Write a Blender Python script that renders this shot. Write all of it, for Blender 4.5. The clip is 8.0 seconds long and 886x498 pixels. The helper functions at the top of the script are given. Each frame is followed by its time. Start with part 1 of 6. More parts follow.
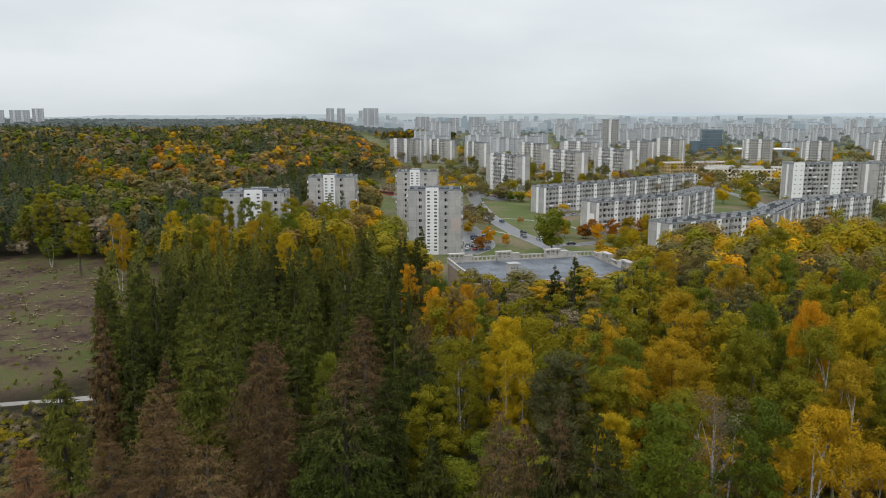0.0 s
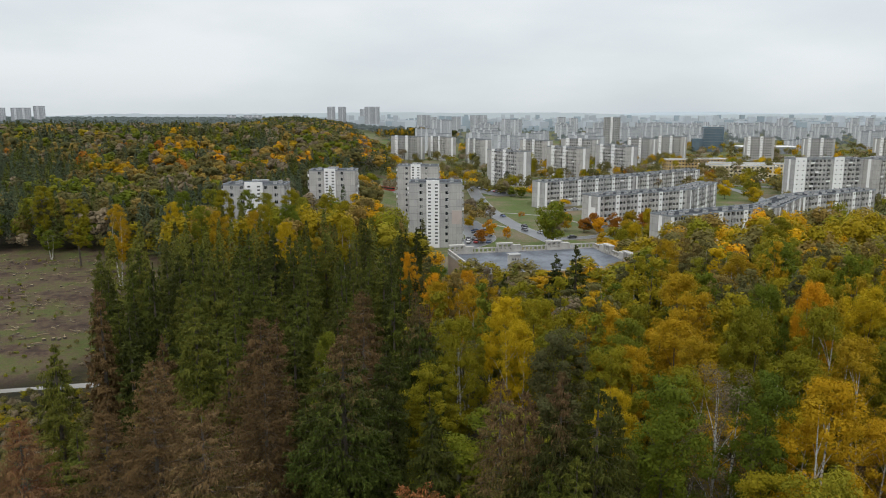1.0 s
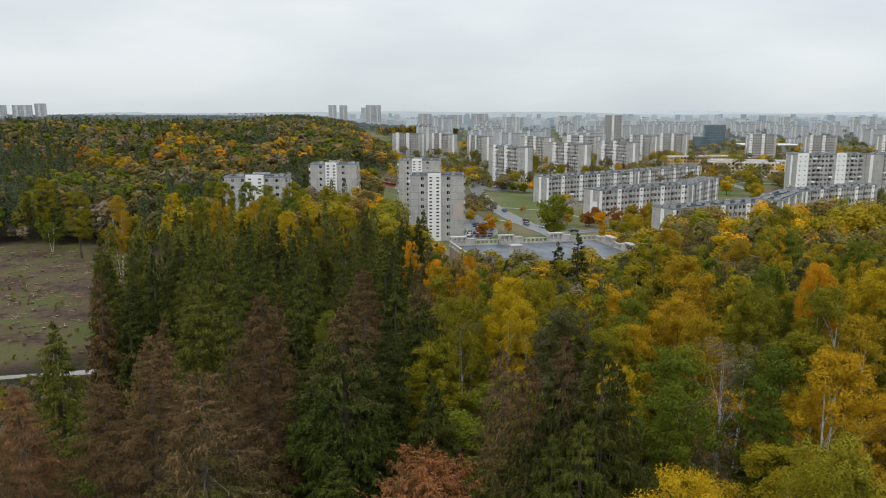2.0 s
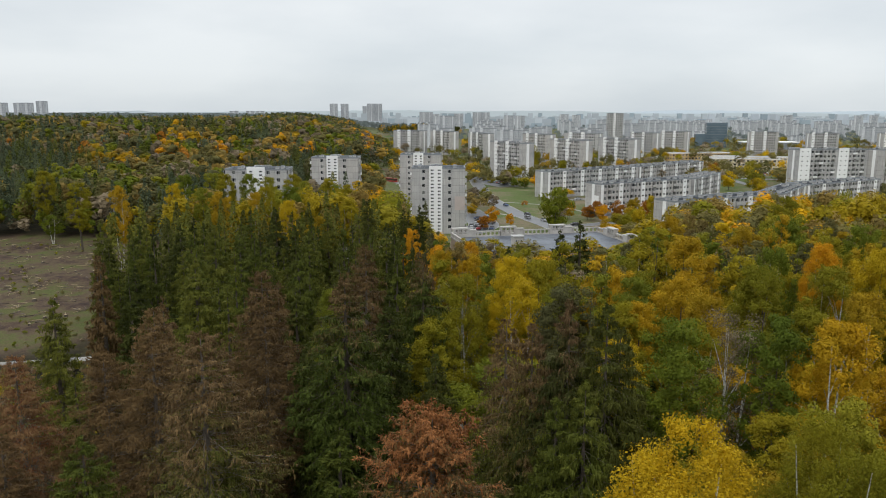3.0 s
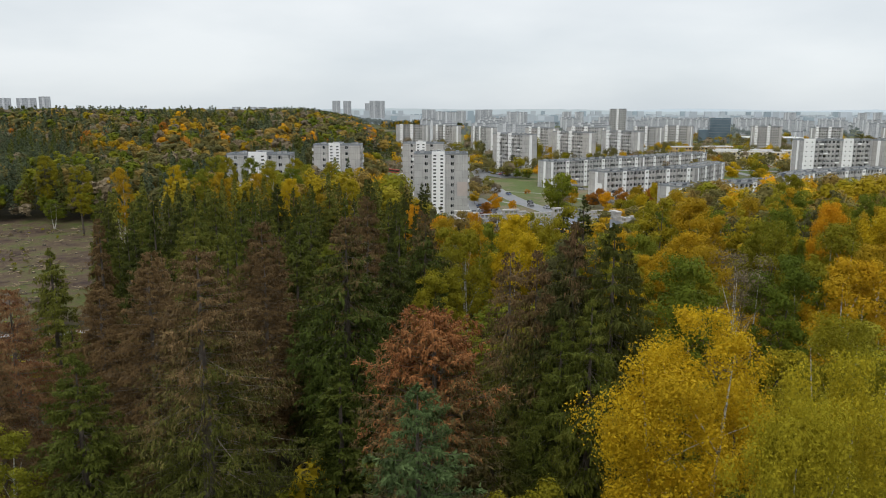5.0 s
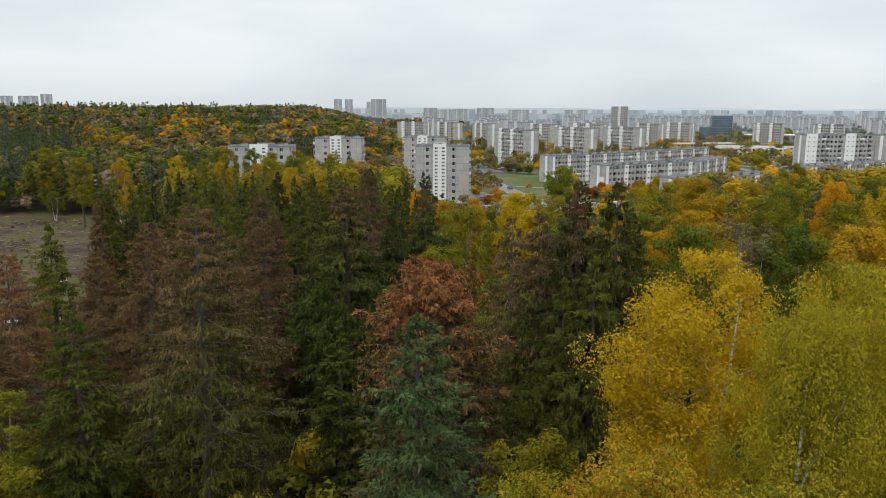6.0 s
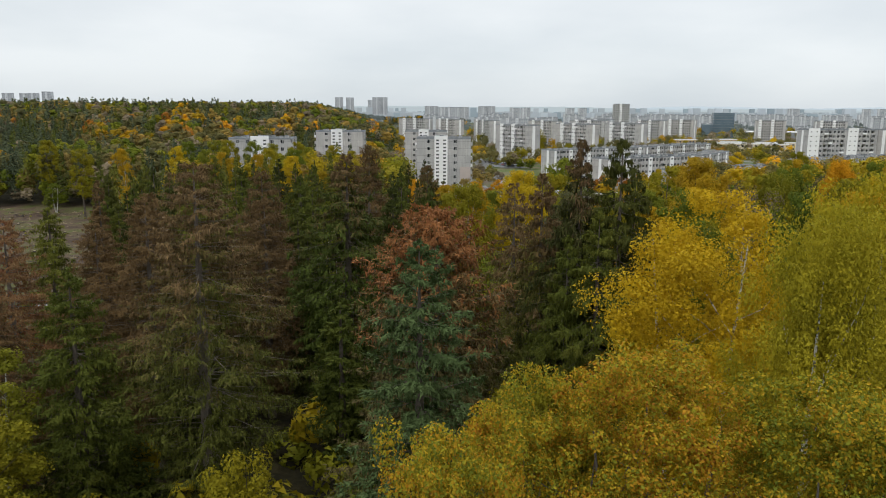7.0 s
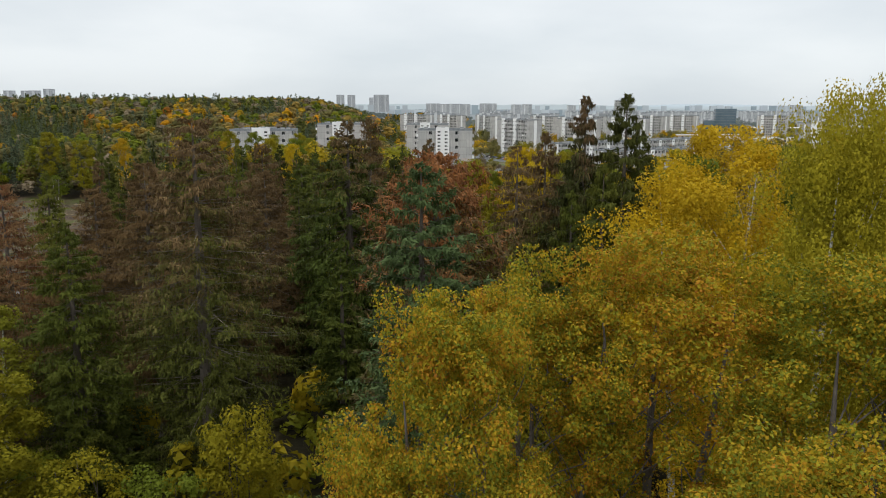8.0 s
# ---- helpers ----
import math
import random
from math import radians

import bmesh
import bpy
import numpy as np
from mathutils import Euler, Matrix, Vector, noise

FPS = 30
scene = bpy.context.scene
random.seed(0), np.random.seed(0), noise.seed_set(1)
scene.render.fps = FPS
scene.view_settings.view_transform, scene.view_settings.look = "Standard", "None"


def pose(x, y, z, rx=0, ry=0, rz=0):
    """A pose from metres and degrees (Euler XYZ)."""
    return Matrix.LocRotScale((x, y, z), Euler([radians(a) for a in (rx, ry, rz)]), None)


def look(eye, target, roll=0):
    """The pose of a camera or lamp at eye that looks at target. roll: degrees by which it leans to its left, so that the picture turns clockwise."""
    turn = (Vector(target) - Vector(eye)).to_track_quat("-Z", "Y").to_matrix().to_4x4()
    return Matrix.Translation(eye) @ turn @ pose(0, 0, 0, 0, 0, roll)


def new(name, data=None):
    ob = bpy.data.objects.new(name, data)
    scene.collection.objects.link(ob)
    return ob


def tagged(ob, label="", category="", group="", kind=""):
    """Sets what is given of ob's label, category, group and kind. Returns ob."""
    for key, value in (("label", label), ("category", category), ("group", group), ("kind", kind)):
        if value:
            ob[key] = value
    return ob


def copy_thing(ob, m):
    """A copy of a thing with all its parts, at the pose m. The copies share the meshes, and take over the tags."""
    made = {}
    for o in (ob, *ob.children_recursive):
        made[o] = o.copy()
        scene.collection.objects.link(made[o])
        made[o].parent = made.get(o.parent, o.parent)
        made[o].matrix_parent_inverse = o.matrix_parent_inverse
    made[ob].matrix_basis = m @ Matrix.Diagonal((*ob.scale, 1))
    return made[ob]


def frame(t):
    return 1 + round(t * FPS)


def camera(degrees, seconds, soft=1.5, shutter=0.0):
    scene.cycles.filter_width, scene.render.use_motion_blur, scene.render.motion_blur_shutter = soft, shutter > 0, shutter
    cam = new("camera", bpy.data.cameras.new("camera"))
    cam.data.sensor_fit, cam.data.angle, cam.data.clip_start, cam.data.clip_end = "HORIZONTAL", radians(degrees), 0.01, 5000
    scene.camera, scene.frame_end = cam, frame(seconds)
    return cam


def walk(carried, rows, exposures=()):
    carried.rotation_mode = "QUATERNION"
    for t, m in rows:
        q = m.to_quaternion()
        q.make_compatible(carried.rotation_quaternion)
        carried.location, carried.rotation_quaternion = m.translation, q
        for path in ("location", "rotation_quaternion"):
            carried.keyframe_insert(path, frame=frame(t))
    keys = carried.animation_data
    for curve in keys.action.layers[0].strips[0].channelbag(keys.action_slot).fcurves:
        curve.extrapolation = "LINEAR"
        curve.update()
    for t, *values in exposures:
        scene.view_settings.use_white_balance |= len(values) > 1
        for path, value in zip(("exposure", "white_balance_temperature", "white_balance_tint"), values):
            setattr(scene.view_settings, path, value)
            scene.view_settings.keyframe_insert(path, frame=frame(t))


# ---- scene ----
cam = camera(61.6, 8.0, soft=1.0)
METRES, EYE, TILT, LEAN, TURN = 22.0, 57.0, -10.4, 0.0, 0.0
ROWS = [
    (0.0, 0.0, 0.0, 0.0, 0.0, 0.0, -0.0),
    (0.5, 0.0037, 0.0188, -0.0599, 0.04, -0.02, -0.03),
    (1.0, 0.0066, 0.0392, -0.1205, 0.09, -0.04, -0.05),
    (1.5, 0.005, 0.0561, -0.1799, 0.13, -0.05, -0.09),
    (3.0, -0.0024, 0.0959, -0.3597, 0.26, -0.11, -0.17),
    (3.5, -0.0036, 0.1092, -0.4212, 0.3, -0.12, -0.19),
    (4.0, -0.0032, 0.124, -0.4813, 0.36, -0.14, -0.21),
    (4.5, -0.0031, 0.1396, -0.543, 0.4, -0.15, -0.23),
    (6.0, -0.001, 0.181, -0.7268, 0.56, -0.21, -0.29),
    (6.5, -0.0024, 0.197, -0.7868, 0.61, -0.23, -0.3),
    (7.0, -0.0025, 0.2121, -0.8487, 0.65, -0.27, -0.32),
    (7.5, -0.0032, 0.2224, -0.9084, 0.72, -0.32, -0.31),
    (8.0, -0.0037, 0.2391, -0.9698, 0.77, -0.39, -0.25),
]
walk(cam, [(t, pose(0, 0, EYE, TILT, LEAN, TURN) @ pose(METRES * x, METRES * y, METRES * z, 90 + pitch, roll, yaw)) for t, x, y, z, yaw, pitch, roll in ROWS], [(0.0, 0.0), (8.0, 0.10)])

# ---- world, sun, exposure ----
world = bpy.data.worlds.new("world")
scene.world = world
world.use_nodes = True
wn, wl = world.node_tree.nodes, world.node_tree.links
wn.clear()
w_out = wn.new("ShaderNodeOutputWorld")
w_bg = wn.new("ShaderNodeBackground")
w_sky = wn.new("ShaderNodeTexSky")
w_sky.sky_type = "NISHITA"
w_sky.sun_disc = False
w_sky.sun_elevation = radians(38)
w_sky.sun_rotation = radians(200)
w_scale = wn.new("ShaderNodeMix")
w_scale.data_type = "RGBA"
w_scale.blend_type = "MULTIPLY"
w_scale.inputs["Factor"].default_value = 1.0
w_scale.inputs["B"].default_value = (0.10, 0.10, 0.10, 1)
wl.new(w_sky.outputs[0], w_scale.inputs["A"])
w_co = wn.new("ShaderNodeTexCoord")
w_map = wn.new("ShaderNodeMapping")
w_map.inputs["Scale"].default_value = (1.6, 1.6, 5.5)
w_noise = wn.new("ShaderNodeTexNoise")
w_noise.inputs["Scale"].default_value = 1.7
w_noise.inputs["Detail"].default_value = 5.0
w_noise.inputs["Roughness"].default_value = 0.5
wl.new(w_co.outputs["Generated"], w_map.inputs[0])
wl.new(w_map.outputs[0], w_noise.inputs["Vector"])
w_cloud = wn.new("ShaderNodeValToRGB")
w_cloud.color_ramp.elements[0].position = 0.34
w_cloud.color_ramp.elements[0].color = (0.60, 0.65, 0.695, 1)
w_cloud.color_ramp.elements[1].position = 0.66
w_cloud.color_ramp.elements[1].color = (0.86, 0.885, 0.90, 1)
wl.new(w_noise.outputs["Fac"], w_cloud.inputs[0])
w_sep = wn.new("ShaderNodeSeparateXYZ")
wl.new(w_co.outputs["Generated"], w_sep.inputs[0])
w_low = wn.new("ShaderNodeValToRGB")
w_low.color_ramp.elements[0].position = 0.0
w_low.color_ramp.elements[0].color = (0.46, 0.53, 0.58, 1)
w_low.color_ramp.elements[1].position = 0.16
w_low.color_ramp.elements[1].color = (0.80, 0.83, 0.85, 1)
mid = w_low.color_ramp.elements.new(0.05)
mid.color = (0.66, 0.715, 0.755, 1)
high = w_low.color_ramp.elements.new(0.45)
high.color = (1.20, 1.24, 1.27, 1)
zenith = w_low.color_ramp.elements.new(1.0)
zenith.color = (1.90, 1.95, 1.99, 1)
wl.new(w_sep.outputs["Z"], w_low.inputs[0])
w_mul = wn.new("ShaderNodeMix")
w_mul.data_type = "RGBA"
w_mul.inputs["Factor"].default_value = 0.5
wl.new(w_cloud.outputs[0], w_mul.inputs["A"])
wl.new(w_low.outputs[0], w_mul.inputs["B"])
w_mix = wn.new("ShaderNodeMix")
w_mix.data_type = "RGBA"
w_mix.inputs["Factor"].default_value = 0.93
wl.new(w_scale.outputs["Result"], w_mix.inputs["A"])
wl.new(w_mul.outputs["Result"], w_mix.inputs["B"])
wl.new(w_mix.outputs["Result"], w_bg.inputs[0])
w_bg.inputs[1].default_value = 1.06
wl.new(w_bg.outputs[0], w_out.inputs[0])

sun = new("sun", bpy.data.lights.new("sun", "SUN"))
sun.data.energy = 0.9
sun.data.angle = radians(50)
sun.data.color = (1.0, 0.97, 0.92)
sun.matrix_world = look((-60, -110, 170), (0, 0, 0))


# ---- materials ----
def shader(name, rough=0.8, metal=0.0):
    m = bpy.data.materials.new(name)
    m.use_nodes = True
    b = m.node_tree.nodes["Principled BSDF"]
    b.inputs["Roughness"].default_value = rough
    b.inputs["Metallic"].default_value = metal
    return m, m.node_tree.nodes, m.node_tree.links, b


def ramp(nodes, stops):
    r = nodes.new("ShaderNodeValToRGB")
    e = r.color_ramp.elements
    e[0].position, e[0].color = stops[0][0], (*stops[0][1], 1)
    e[1].position, e[1].color = stops[-1][0], (*stops[-1][1], 1)
    for p, c in stops[1:-1]:
        x = e.new(p)
        x.color = (*c, 1)
    return r


def noise_tex(nodes, links, co, scale, detail=4.0, rough=0.55):
    n = nodes.new("ShaderNodeTexNoise")
    n.inputs["Scale"].default_value = scale
    n.inputs["Detail"].default_value = detail
    n.inputs["Roughness"].default_value = rough
    links.new(co, n.inputs["Vector"])
    return n.outputs["Fac"]


def blend(nodes, links, a, b, fac, kind="MIX"):
    x = nodes.new("ShaderNodeMix")
    x.data_type = "RGBA"
    x.blend_type = kind
    for key, v in (("A", a), ("B", b), ("Factor", fac)):
        if isinstance(v, (int, float)):
            x.inputs[key].default_value = v
        elif isinstance(v, tuple):
            x.inputs[key].default_value = (*v, 1)
        else:
            links.new(v, x.inputs[key])
    return x.outputs["Result"]


def calc(nodes, links, op, a, b=0.0):
    x = nodes.new("ShaderNodeMath")
    x.operation = op
    for i, v in enumerate((a, b)):
        if isinstance(v, (int, float)):
            x.inputs[i].default_value = v
        else:
            links.new(v, x.inputs[i])
    return x.outputs[0]


def bumped(nodes, links, b, height, strength, dist):
    n = nodes.new("ShaderNodeBump")
    n.inputs["Strength"].default_value = strength
    n.inputs["Distance"].default_value = dist
    links.new(height, n.inputs["Height"])
    links.new(n.outputs[0], b.inputs["Normal"])


def plain(name, c1, c2, scale=1.0, rough=0.8, fine=12.0, bump=0.3, dist=0.02, metal=0.0):
    """Two-scale mottled surface in world metres."""
    m, n, l, b = shader(name, rough, metal)
    g = n.new("ShaderNodeNewGeometry").outputs["Position"]
    big = noise_tex(n, l, g, scale, 5)
    small = noise_tex(n, l, g, fine, 3)
    f = calc(n, l, "ADD", calc(n, l, "MULTIPLY", big, 0.65), calc(n, l, "MULTIPLY", small, 0.35))
    r = ramp(n, [(0.35, c1), (0.65, c2)])
    l.new(f, r.inputs[0])
    l.new(r.outputs[0], b.inputs["Base Color"])
    bumped(n, l, b, small, bump, dist)
    return m


def leaf_mat(name, cols, patch=0.35, trans=0.3, dark=0.9, each=0.14, whole=0.6):
    """Foliage: each leaf its own hue out of cols, drifting over the crown, with some light passing through."""
    m, n, l, b = shader(name, 0.55)
    geo = n.new("ShaderNodeNewGeometry")
    obj = n.new("ShaderNodeObjectInfo")
    big = noise_tex(n, l, geo.outputs["Position"], patch, 2)
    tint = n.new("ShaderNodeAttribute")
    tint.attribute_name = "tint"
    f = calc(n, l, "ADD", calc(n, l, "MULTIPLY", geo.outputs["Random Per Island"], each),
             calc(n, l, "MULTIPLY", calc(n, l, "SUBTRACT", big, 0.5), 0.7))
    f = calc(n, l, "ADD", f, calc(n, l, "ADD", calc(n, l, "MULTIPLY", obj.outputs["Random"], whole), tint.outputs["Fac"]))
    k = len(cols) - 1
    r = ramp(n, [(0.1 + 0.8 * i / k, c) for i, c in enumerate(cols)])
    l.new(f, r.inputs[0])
    h = n.new("ShaderNodeHueSaturation")
    l.new(r.outputs[0], h.inputs["Color"])
    v = n.new("ShaderNodeMapRange")
    v.inputs["To Min"].default_value = dark
    v.inputs["To Max"].default_value = 1.1
    wob = n.new("ShaderNodeMath")
    wob.operation = "FRACT"
    l.new(calc(n, l, "MULTIPLY", geo.outputs["Random Per Island"], 37.3), wob.inputs[0])
    l.new(wob.outputs[0], v.inputs[0])
    l.new(v.outputs[0], h.inputs["Value"])
    l.new(h.outputs[0], b.inputs["Base Color"])
    b.inputs["Specular IOR Level"].default_value = 0.05
    t = n.new("ShaderNodeBsdfTranslucent")
    l.new(h.outputs[0], t.inputs["Color"])
    x = n.new("ShaderNodeMixShader")
    x.inputs[0].default_value = trans
    l.new(b.outputs[0], x.inputs[1])
    l.new(t.outputs[0], x.inputs[2])
    l.new(x.outputs[0], n["Material Output"].inputs["Surface"])
    return m


M = {}
# foliage by kind
M["spruce"] = leaf_mat("spruce_needles", [(0.054, 0.068, 0.012), (0.086, 0.100, 0.017), (0.128, 0.130, 0.022)], 0.3, 0.1)
M["spruce_dark"] = leaf_mat("dark_spruce_needles", [(0.034, 0.043, 0.010), (0.056, 0.064, 0.013), (0.082, 0.084, 0.018)], 0.3, 0.1)
M["spruce_blue"] = leaf_mat("blue_spruce_needles", [(0.050, 0.078, 0.026), (0.086, 0.122, 0.044), (0.148, 0.184, 0.076)], 0.5, 0.1)
M["dead"] = leaf_mat("brown_dry_needles", [(0.098, 0.064, 0.028), (0.142, 0.089, 0.038), (0.188, 0.122, 0.054)], 0.4, 0.1)
M["red_dead"] = leaf_mat("reddish_dry_needles", [(0.150, 0.075, 0.038), (0.230, 0.095, 0.045), (0.220, 0.130, 0.060)], 0.4, 0.15)
M["olive"] = leaf_mat("olive_leaves", [(0.165, 0.158, 0.013), (0.248, 0.212, 0.014), (0.345, 0.258, 0.014)], 0.25)
M["green"] = leaf_mat("green_leaves", [(0.088, 0.118, 0.014), (0.140, 0.164, 0.016), (0.224, 0.216, 0.016)], 0.25)
M["yellow"] = leaf_mat("yellow_leaves", [(0.339, 0.252, 0.012), (0.486, 0.339, 0.012), (0.677, 0.420, 0.012)], 0.25)
M["gold"] = leaf_mat("golden_brown_leaves", [(0.270, 0.188, 0.013), (0.400, 0.254, 0.013), (0.525, 0.302, 0.012)], 0.25)
M["orange"] = leaf_mat("orange_leaves", [(0.480, 0.250, 0.013), (0.600, 0.290, 0.012), (0.680, 0.360, 0.012)], 0.25)
M["maple"] = leaf_mat("turning_maple_leaves", [(0.150, 0.175, 0.020), (0.270, 0.250, 0.020), (0.410, 0.285, 0.018), (0.440, 0.225, 0.018), (0.320, 0.115, 0.018)], 0.9, 0.3, 0.8, 0.62, 0.18)
M["twig"] = leaf_mat("bare_reddish_twigs", [(0.150, 0.120, 0.076), (0.205, 0.162, 0.102), (0.250, 0.196, 0.124)], 0.4, 0.1)
# dull olive with raised blue: hill haze put into the leaf colour
M["dull"] = leaf_mat("dull_olive_leaves", [(0.090, 0.090, 0.036), (0.138, 0.128, 0.046), (0.200, 0.170, 0.056)], 0.25)
M["lime"] = leaf_mat("yellow_green_leaves", [(0.150, 0.165, 0.018), (0.215, 0.210, 0.020), (0.300, 0.255, 0.022)], 0.25)
# brownish olive, its blue raised for haze in the same way
M["brownish"] = leaf_mat("brownish_olive_leaves", [(0.160, 0.125, 0.044), (0.220, 0.162, 0.050), (0.285, 0.200, 0.056)], 0.25)
M["rust"] = leaf_mat("rusty_leaves", [(0.260, 0.110, 0.019), (0.350, 0.145, 0.019), (0.420, 0.190, 0.023)], 0.3)


def dying_needles(name, lo, mid_z, hi, c1=(0.074, 0.080, 0.014), c2=(0.110, 0.092, 0.026), c3=(0.148, 0.095, 0.042)):
    """A crown dried brown from the top, still green below."""
    m, n, l, b = shader(name, 0.6)
    geo = n.new("ShaderNodeNewGeometry")
    co = n.new("ShaderNodeTexCoord")
    sep = n.new("ShaderNodeSeparateXYZ")
    l.new(co.outputs["Generated"], sep.inputs[0])
    nz = noise_tex(n, l, geo.outputs["Position"], 0.45, 4)
    f = calc(n, l, "ADD", sep.outputs["Z"], calc(n, l, "MULTIPLY", calc(n, l, "SUBTRACT", nz, 0.5), 0.9))
    f = calc(n, l, "ADD", f, calc(n, l, "MULTIPLY", calc(n, l, "SUBTRACT", geo.outputs["Random Per Island"], 0.5), 0.25))
    r = ramp(n, [(lo, c1), (mid_z, c2), (hi, c3)])
    l.new(f, r.inputs[0])
    v = n.new("ShaderNodeMapRange")
    v.inputs["To Min"].default_value = 0.55
    v.inputs["To Max"].default_value = 1.3
    w = n.new("ShaderNodeMath")
    w.operation = "FRACT"
    l.new(calc(n, l, "MULTIPLY", geo.outputs["Random Per Island"], 37.3), w.inputs[0])
    l.new(w.outputs[0], v.inputs[0])
    h = n.new("ShaderNodeHueSaturation")
    l.new(r.outputs[0], h.inputs["Color"])
    l.new(v.outputs[0], h.inputs["Value"])
    l.new(h.outputs[0], b.inputs["Base Color"])
    b.inputs["Specular IOR Level"].default_value = 0.08
    return m


M["dying"] = dying_needles("half_dead_needles", 0.50, 0.64, 0.78)
M["dry_top"] = dying_needles("needles_dried_at_the_top", 0.70, 0.84, 0.96, (0.052, 0.070, 0.011), (0.090, 0.082, 0.022))
M["red_dying"] = dying_needles("needles_dried_red", 0.66, 0.80, 0.90, (0.095, 0.076, 0.028), (0.165, 0.090, 0.034), (0.250, 0.104, 0.036))
M["dry_brown_tip"] = dying_needles("needles_dried_at_the_tip", 0.78, 0.90, 1.02, (0.044, 0.050, 0.012), (0.085, 0.066, 0.024), (0.130, 0.080, 0.038))
# lighter, bluer copy of the spruce needles, with hill haze in the colour
M["spruce_hill"] = leaf_mat("hazed_hill_spruce_needles", [(0.056, 0.074, 0.040), (0.080, 0.100, 0.054), (0.108, 0.128, 0.066)], 0.3, 0.1)
# gold muted by added blue, again haze in the colour
M["dusky"] = leaf_mat("haze_muted_gold_leaves", [(0.220, 0.165, 0.046), (0.300, 0.212, 0.052), (0.385, 0.255, 0.056)], 0.25)
M["birch_gold"] = leaf_mat("golden_birch_leaves", [(0.330, 0.235, 0.014), (0.450, 0.305, 0.014), (0.580, 0.380, 0.014)], 0.4, 0.3)
M["bark"] = plain("grey_brown_bark", (0.050, 0.040, 0.030), (0.110, 0.090, 0.070), 1.5, 0.9, 9, 0.6, 0.03)
M["deadwood"] = plain("grey_dead_wood", (0.090, 0.072, 0.056), (0.160, 0.135, 0.110), 1.5, 0.9, 9, 0.5, 0.02)


M["twig_wood"] = plain("grey_twig_bark", (0.075, 0.062, 0.050), (0.150, 0.130, 0.110), 2.0, 0.9, 9, 0.4, 0.01)


def birch_bark():
    m, n, l, b = shader("white_birch_bark", 0.7)
    g = n.new("ShaderNodeNewGeometry").outputs["Position"]
    mp = n.new("ShaderNodeMapping")
    mp.inputs["Scale"].default_value = (1.5, 1.5, 7.0)
    l.new(g, mp.inputs[0])
    f = noise_tex(n, l, mp.outputs[0], 1.6, 4)
    r = ramp(n, [(0.40, (0.06, 0.055, 0.05)), (0.50, (0.50, 0.48, 0.43)), (0.75, (0.62, 0.60, 0.55))])
    l.new(f, r.inputs[0])
    l.new(r.outputs[0], b.inputs["Base Color"])
    return m


M["birch"] = birch_bark()


def panel_concrete(name, c1, c2):
    """Large concrete panels with pebble finish, each a slightly different grey, with rain streaks and tarred joints."""
    m, n, l, b = shader(name, 0.9)
    co = n.new("ShaderNodeTexCoord").outputs["Object"]
    sep = n.new("ShaderNodeSeparateXYZ")
    l.new(co, sep.inputs[0])
    com = n.new("ShaderNodeCombineXYZ")
    l.new(calc(n, l, "ADD", sep.outputs["X"], sep.outputs["Y"]), com.inputs[0])
    l.new(sep.outputs["Z"], com.inputs[1])
    br = n.new("ShaderNodeTexBrick")
    br.offset = 0.0
    br.inputs["Scale"].default_value = 1.0
    br.inputs["Brick Width"].default_value = 3.2
    br.inputs["Row Height"].default_value = 2.8
    br.inputs["Mortar Size"].default_value = 0.05
    br.inputs["Color1"].default_value = (*c1, 1)
    br.inputs["Color2"].default_value = (*c2, 1)
    br.inputs["Mortar"].default_value = (c1[0] * 0.6, c1[1] * 0.6, c1[2] * 0.6, 1)
    l.new(com.outputs[0], br.inputs["Vector"])
    mp = n.new("ShaderNodeMapping")
    mp.inputs["Scale"].default_value = (1.2, 1.2, 0.12)
    l.new(co, mp.inputs[0])
    streak = noise_tex(n, l, mp.outputs[0], 1.3, 4)
    big = noise_tex(n, l, co, 0.12, 3)
    r = ramp(n, [(0.34, (0.88, 0.87, 0.86)), (0.62, (1.04, 1.04, 1.04))])
    l.new(streak, r.inputs[0])
    r2 = ramp(n, [(0.35, (0.86, 0.86, 0.87)), (0.65, (1.08, 1.07, 1.05))])
    l.new(big, r2.inputs[0])
    c = blend(n, l, br.outputs["Color"], r.outputs[0], 1.0, "MULTIPLY")
    c = blend(n, l, c, r2.outputs[0], 1.0, "MULTIPLY")
    l.new(c, b.inputs["Base Color"])
    bumped(n, l, b, noise_tex(n, l, co, 20, 2), 0.2, 0.01)
    return m


M["panel"] = panel_concrete("grey_panel_concrete", (0.395, 0.394, 0.390), (0.450, 0.447, 0.440))
M["panel_warm"] = panel_concrete("warm_grey_panel_concrete", (0.418, 0.408, 0.396), (0.472, 0.460, 0.446))
M["white"] = plain("white_painted_panels", (0.76, 0.76, 0.755), (0.84, 0.84, 0.835), 0.25, 0.85, 5, 0.1, 0.01)
M["pink"] = plain("pinkish_repaired_panels", (0.43, 0.37, 0.34), (0.49, 0.42, 0.39), 0.3, 0.9, 5, 0.1, 0.01)
M["rail"] = plain("pale_balcony_panels", (0.34, 0.34, 0.33), (0.50, 0.50, 0.49), 0.4, 0.8, 4, 0.1, 0.01)
M["cream"] = plain("cream_plaster", (0.58, 0.50, 0.34), (0.66, 0.57, 0.40), 0.2, 0.9, 4, 0.1, 0.01)
M["ochre"] = plain("ochre_plaster", (0.52, 0.36, 0.16), (0.60, 0.42, 0.20), 0.2, 0.9, 4, 0.1, 0.01)
M["bitumen"] = plain("dark_roofing_felt", (0.030, 0.034, 0.040), (0.065, 0.071, 0.080), 0.25, 0.9, 3, 0.2, 0.01)
M["bitumen"].node_tree.nodes["Principled BSDF"].inputs["Specular IOR Level"].default_value = 0.06
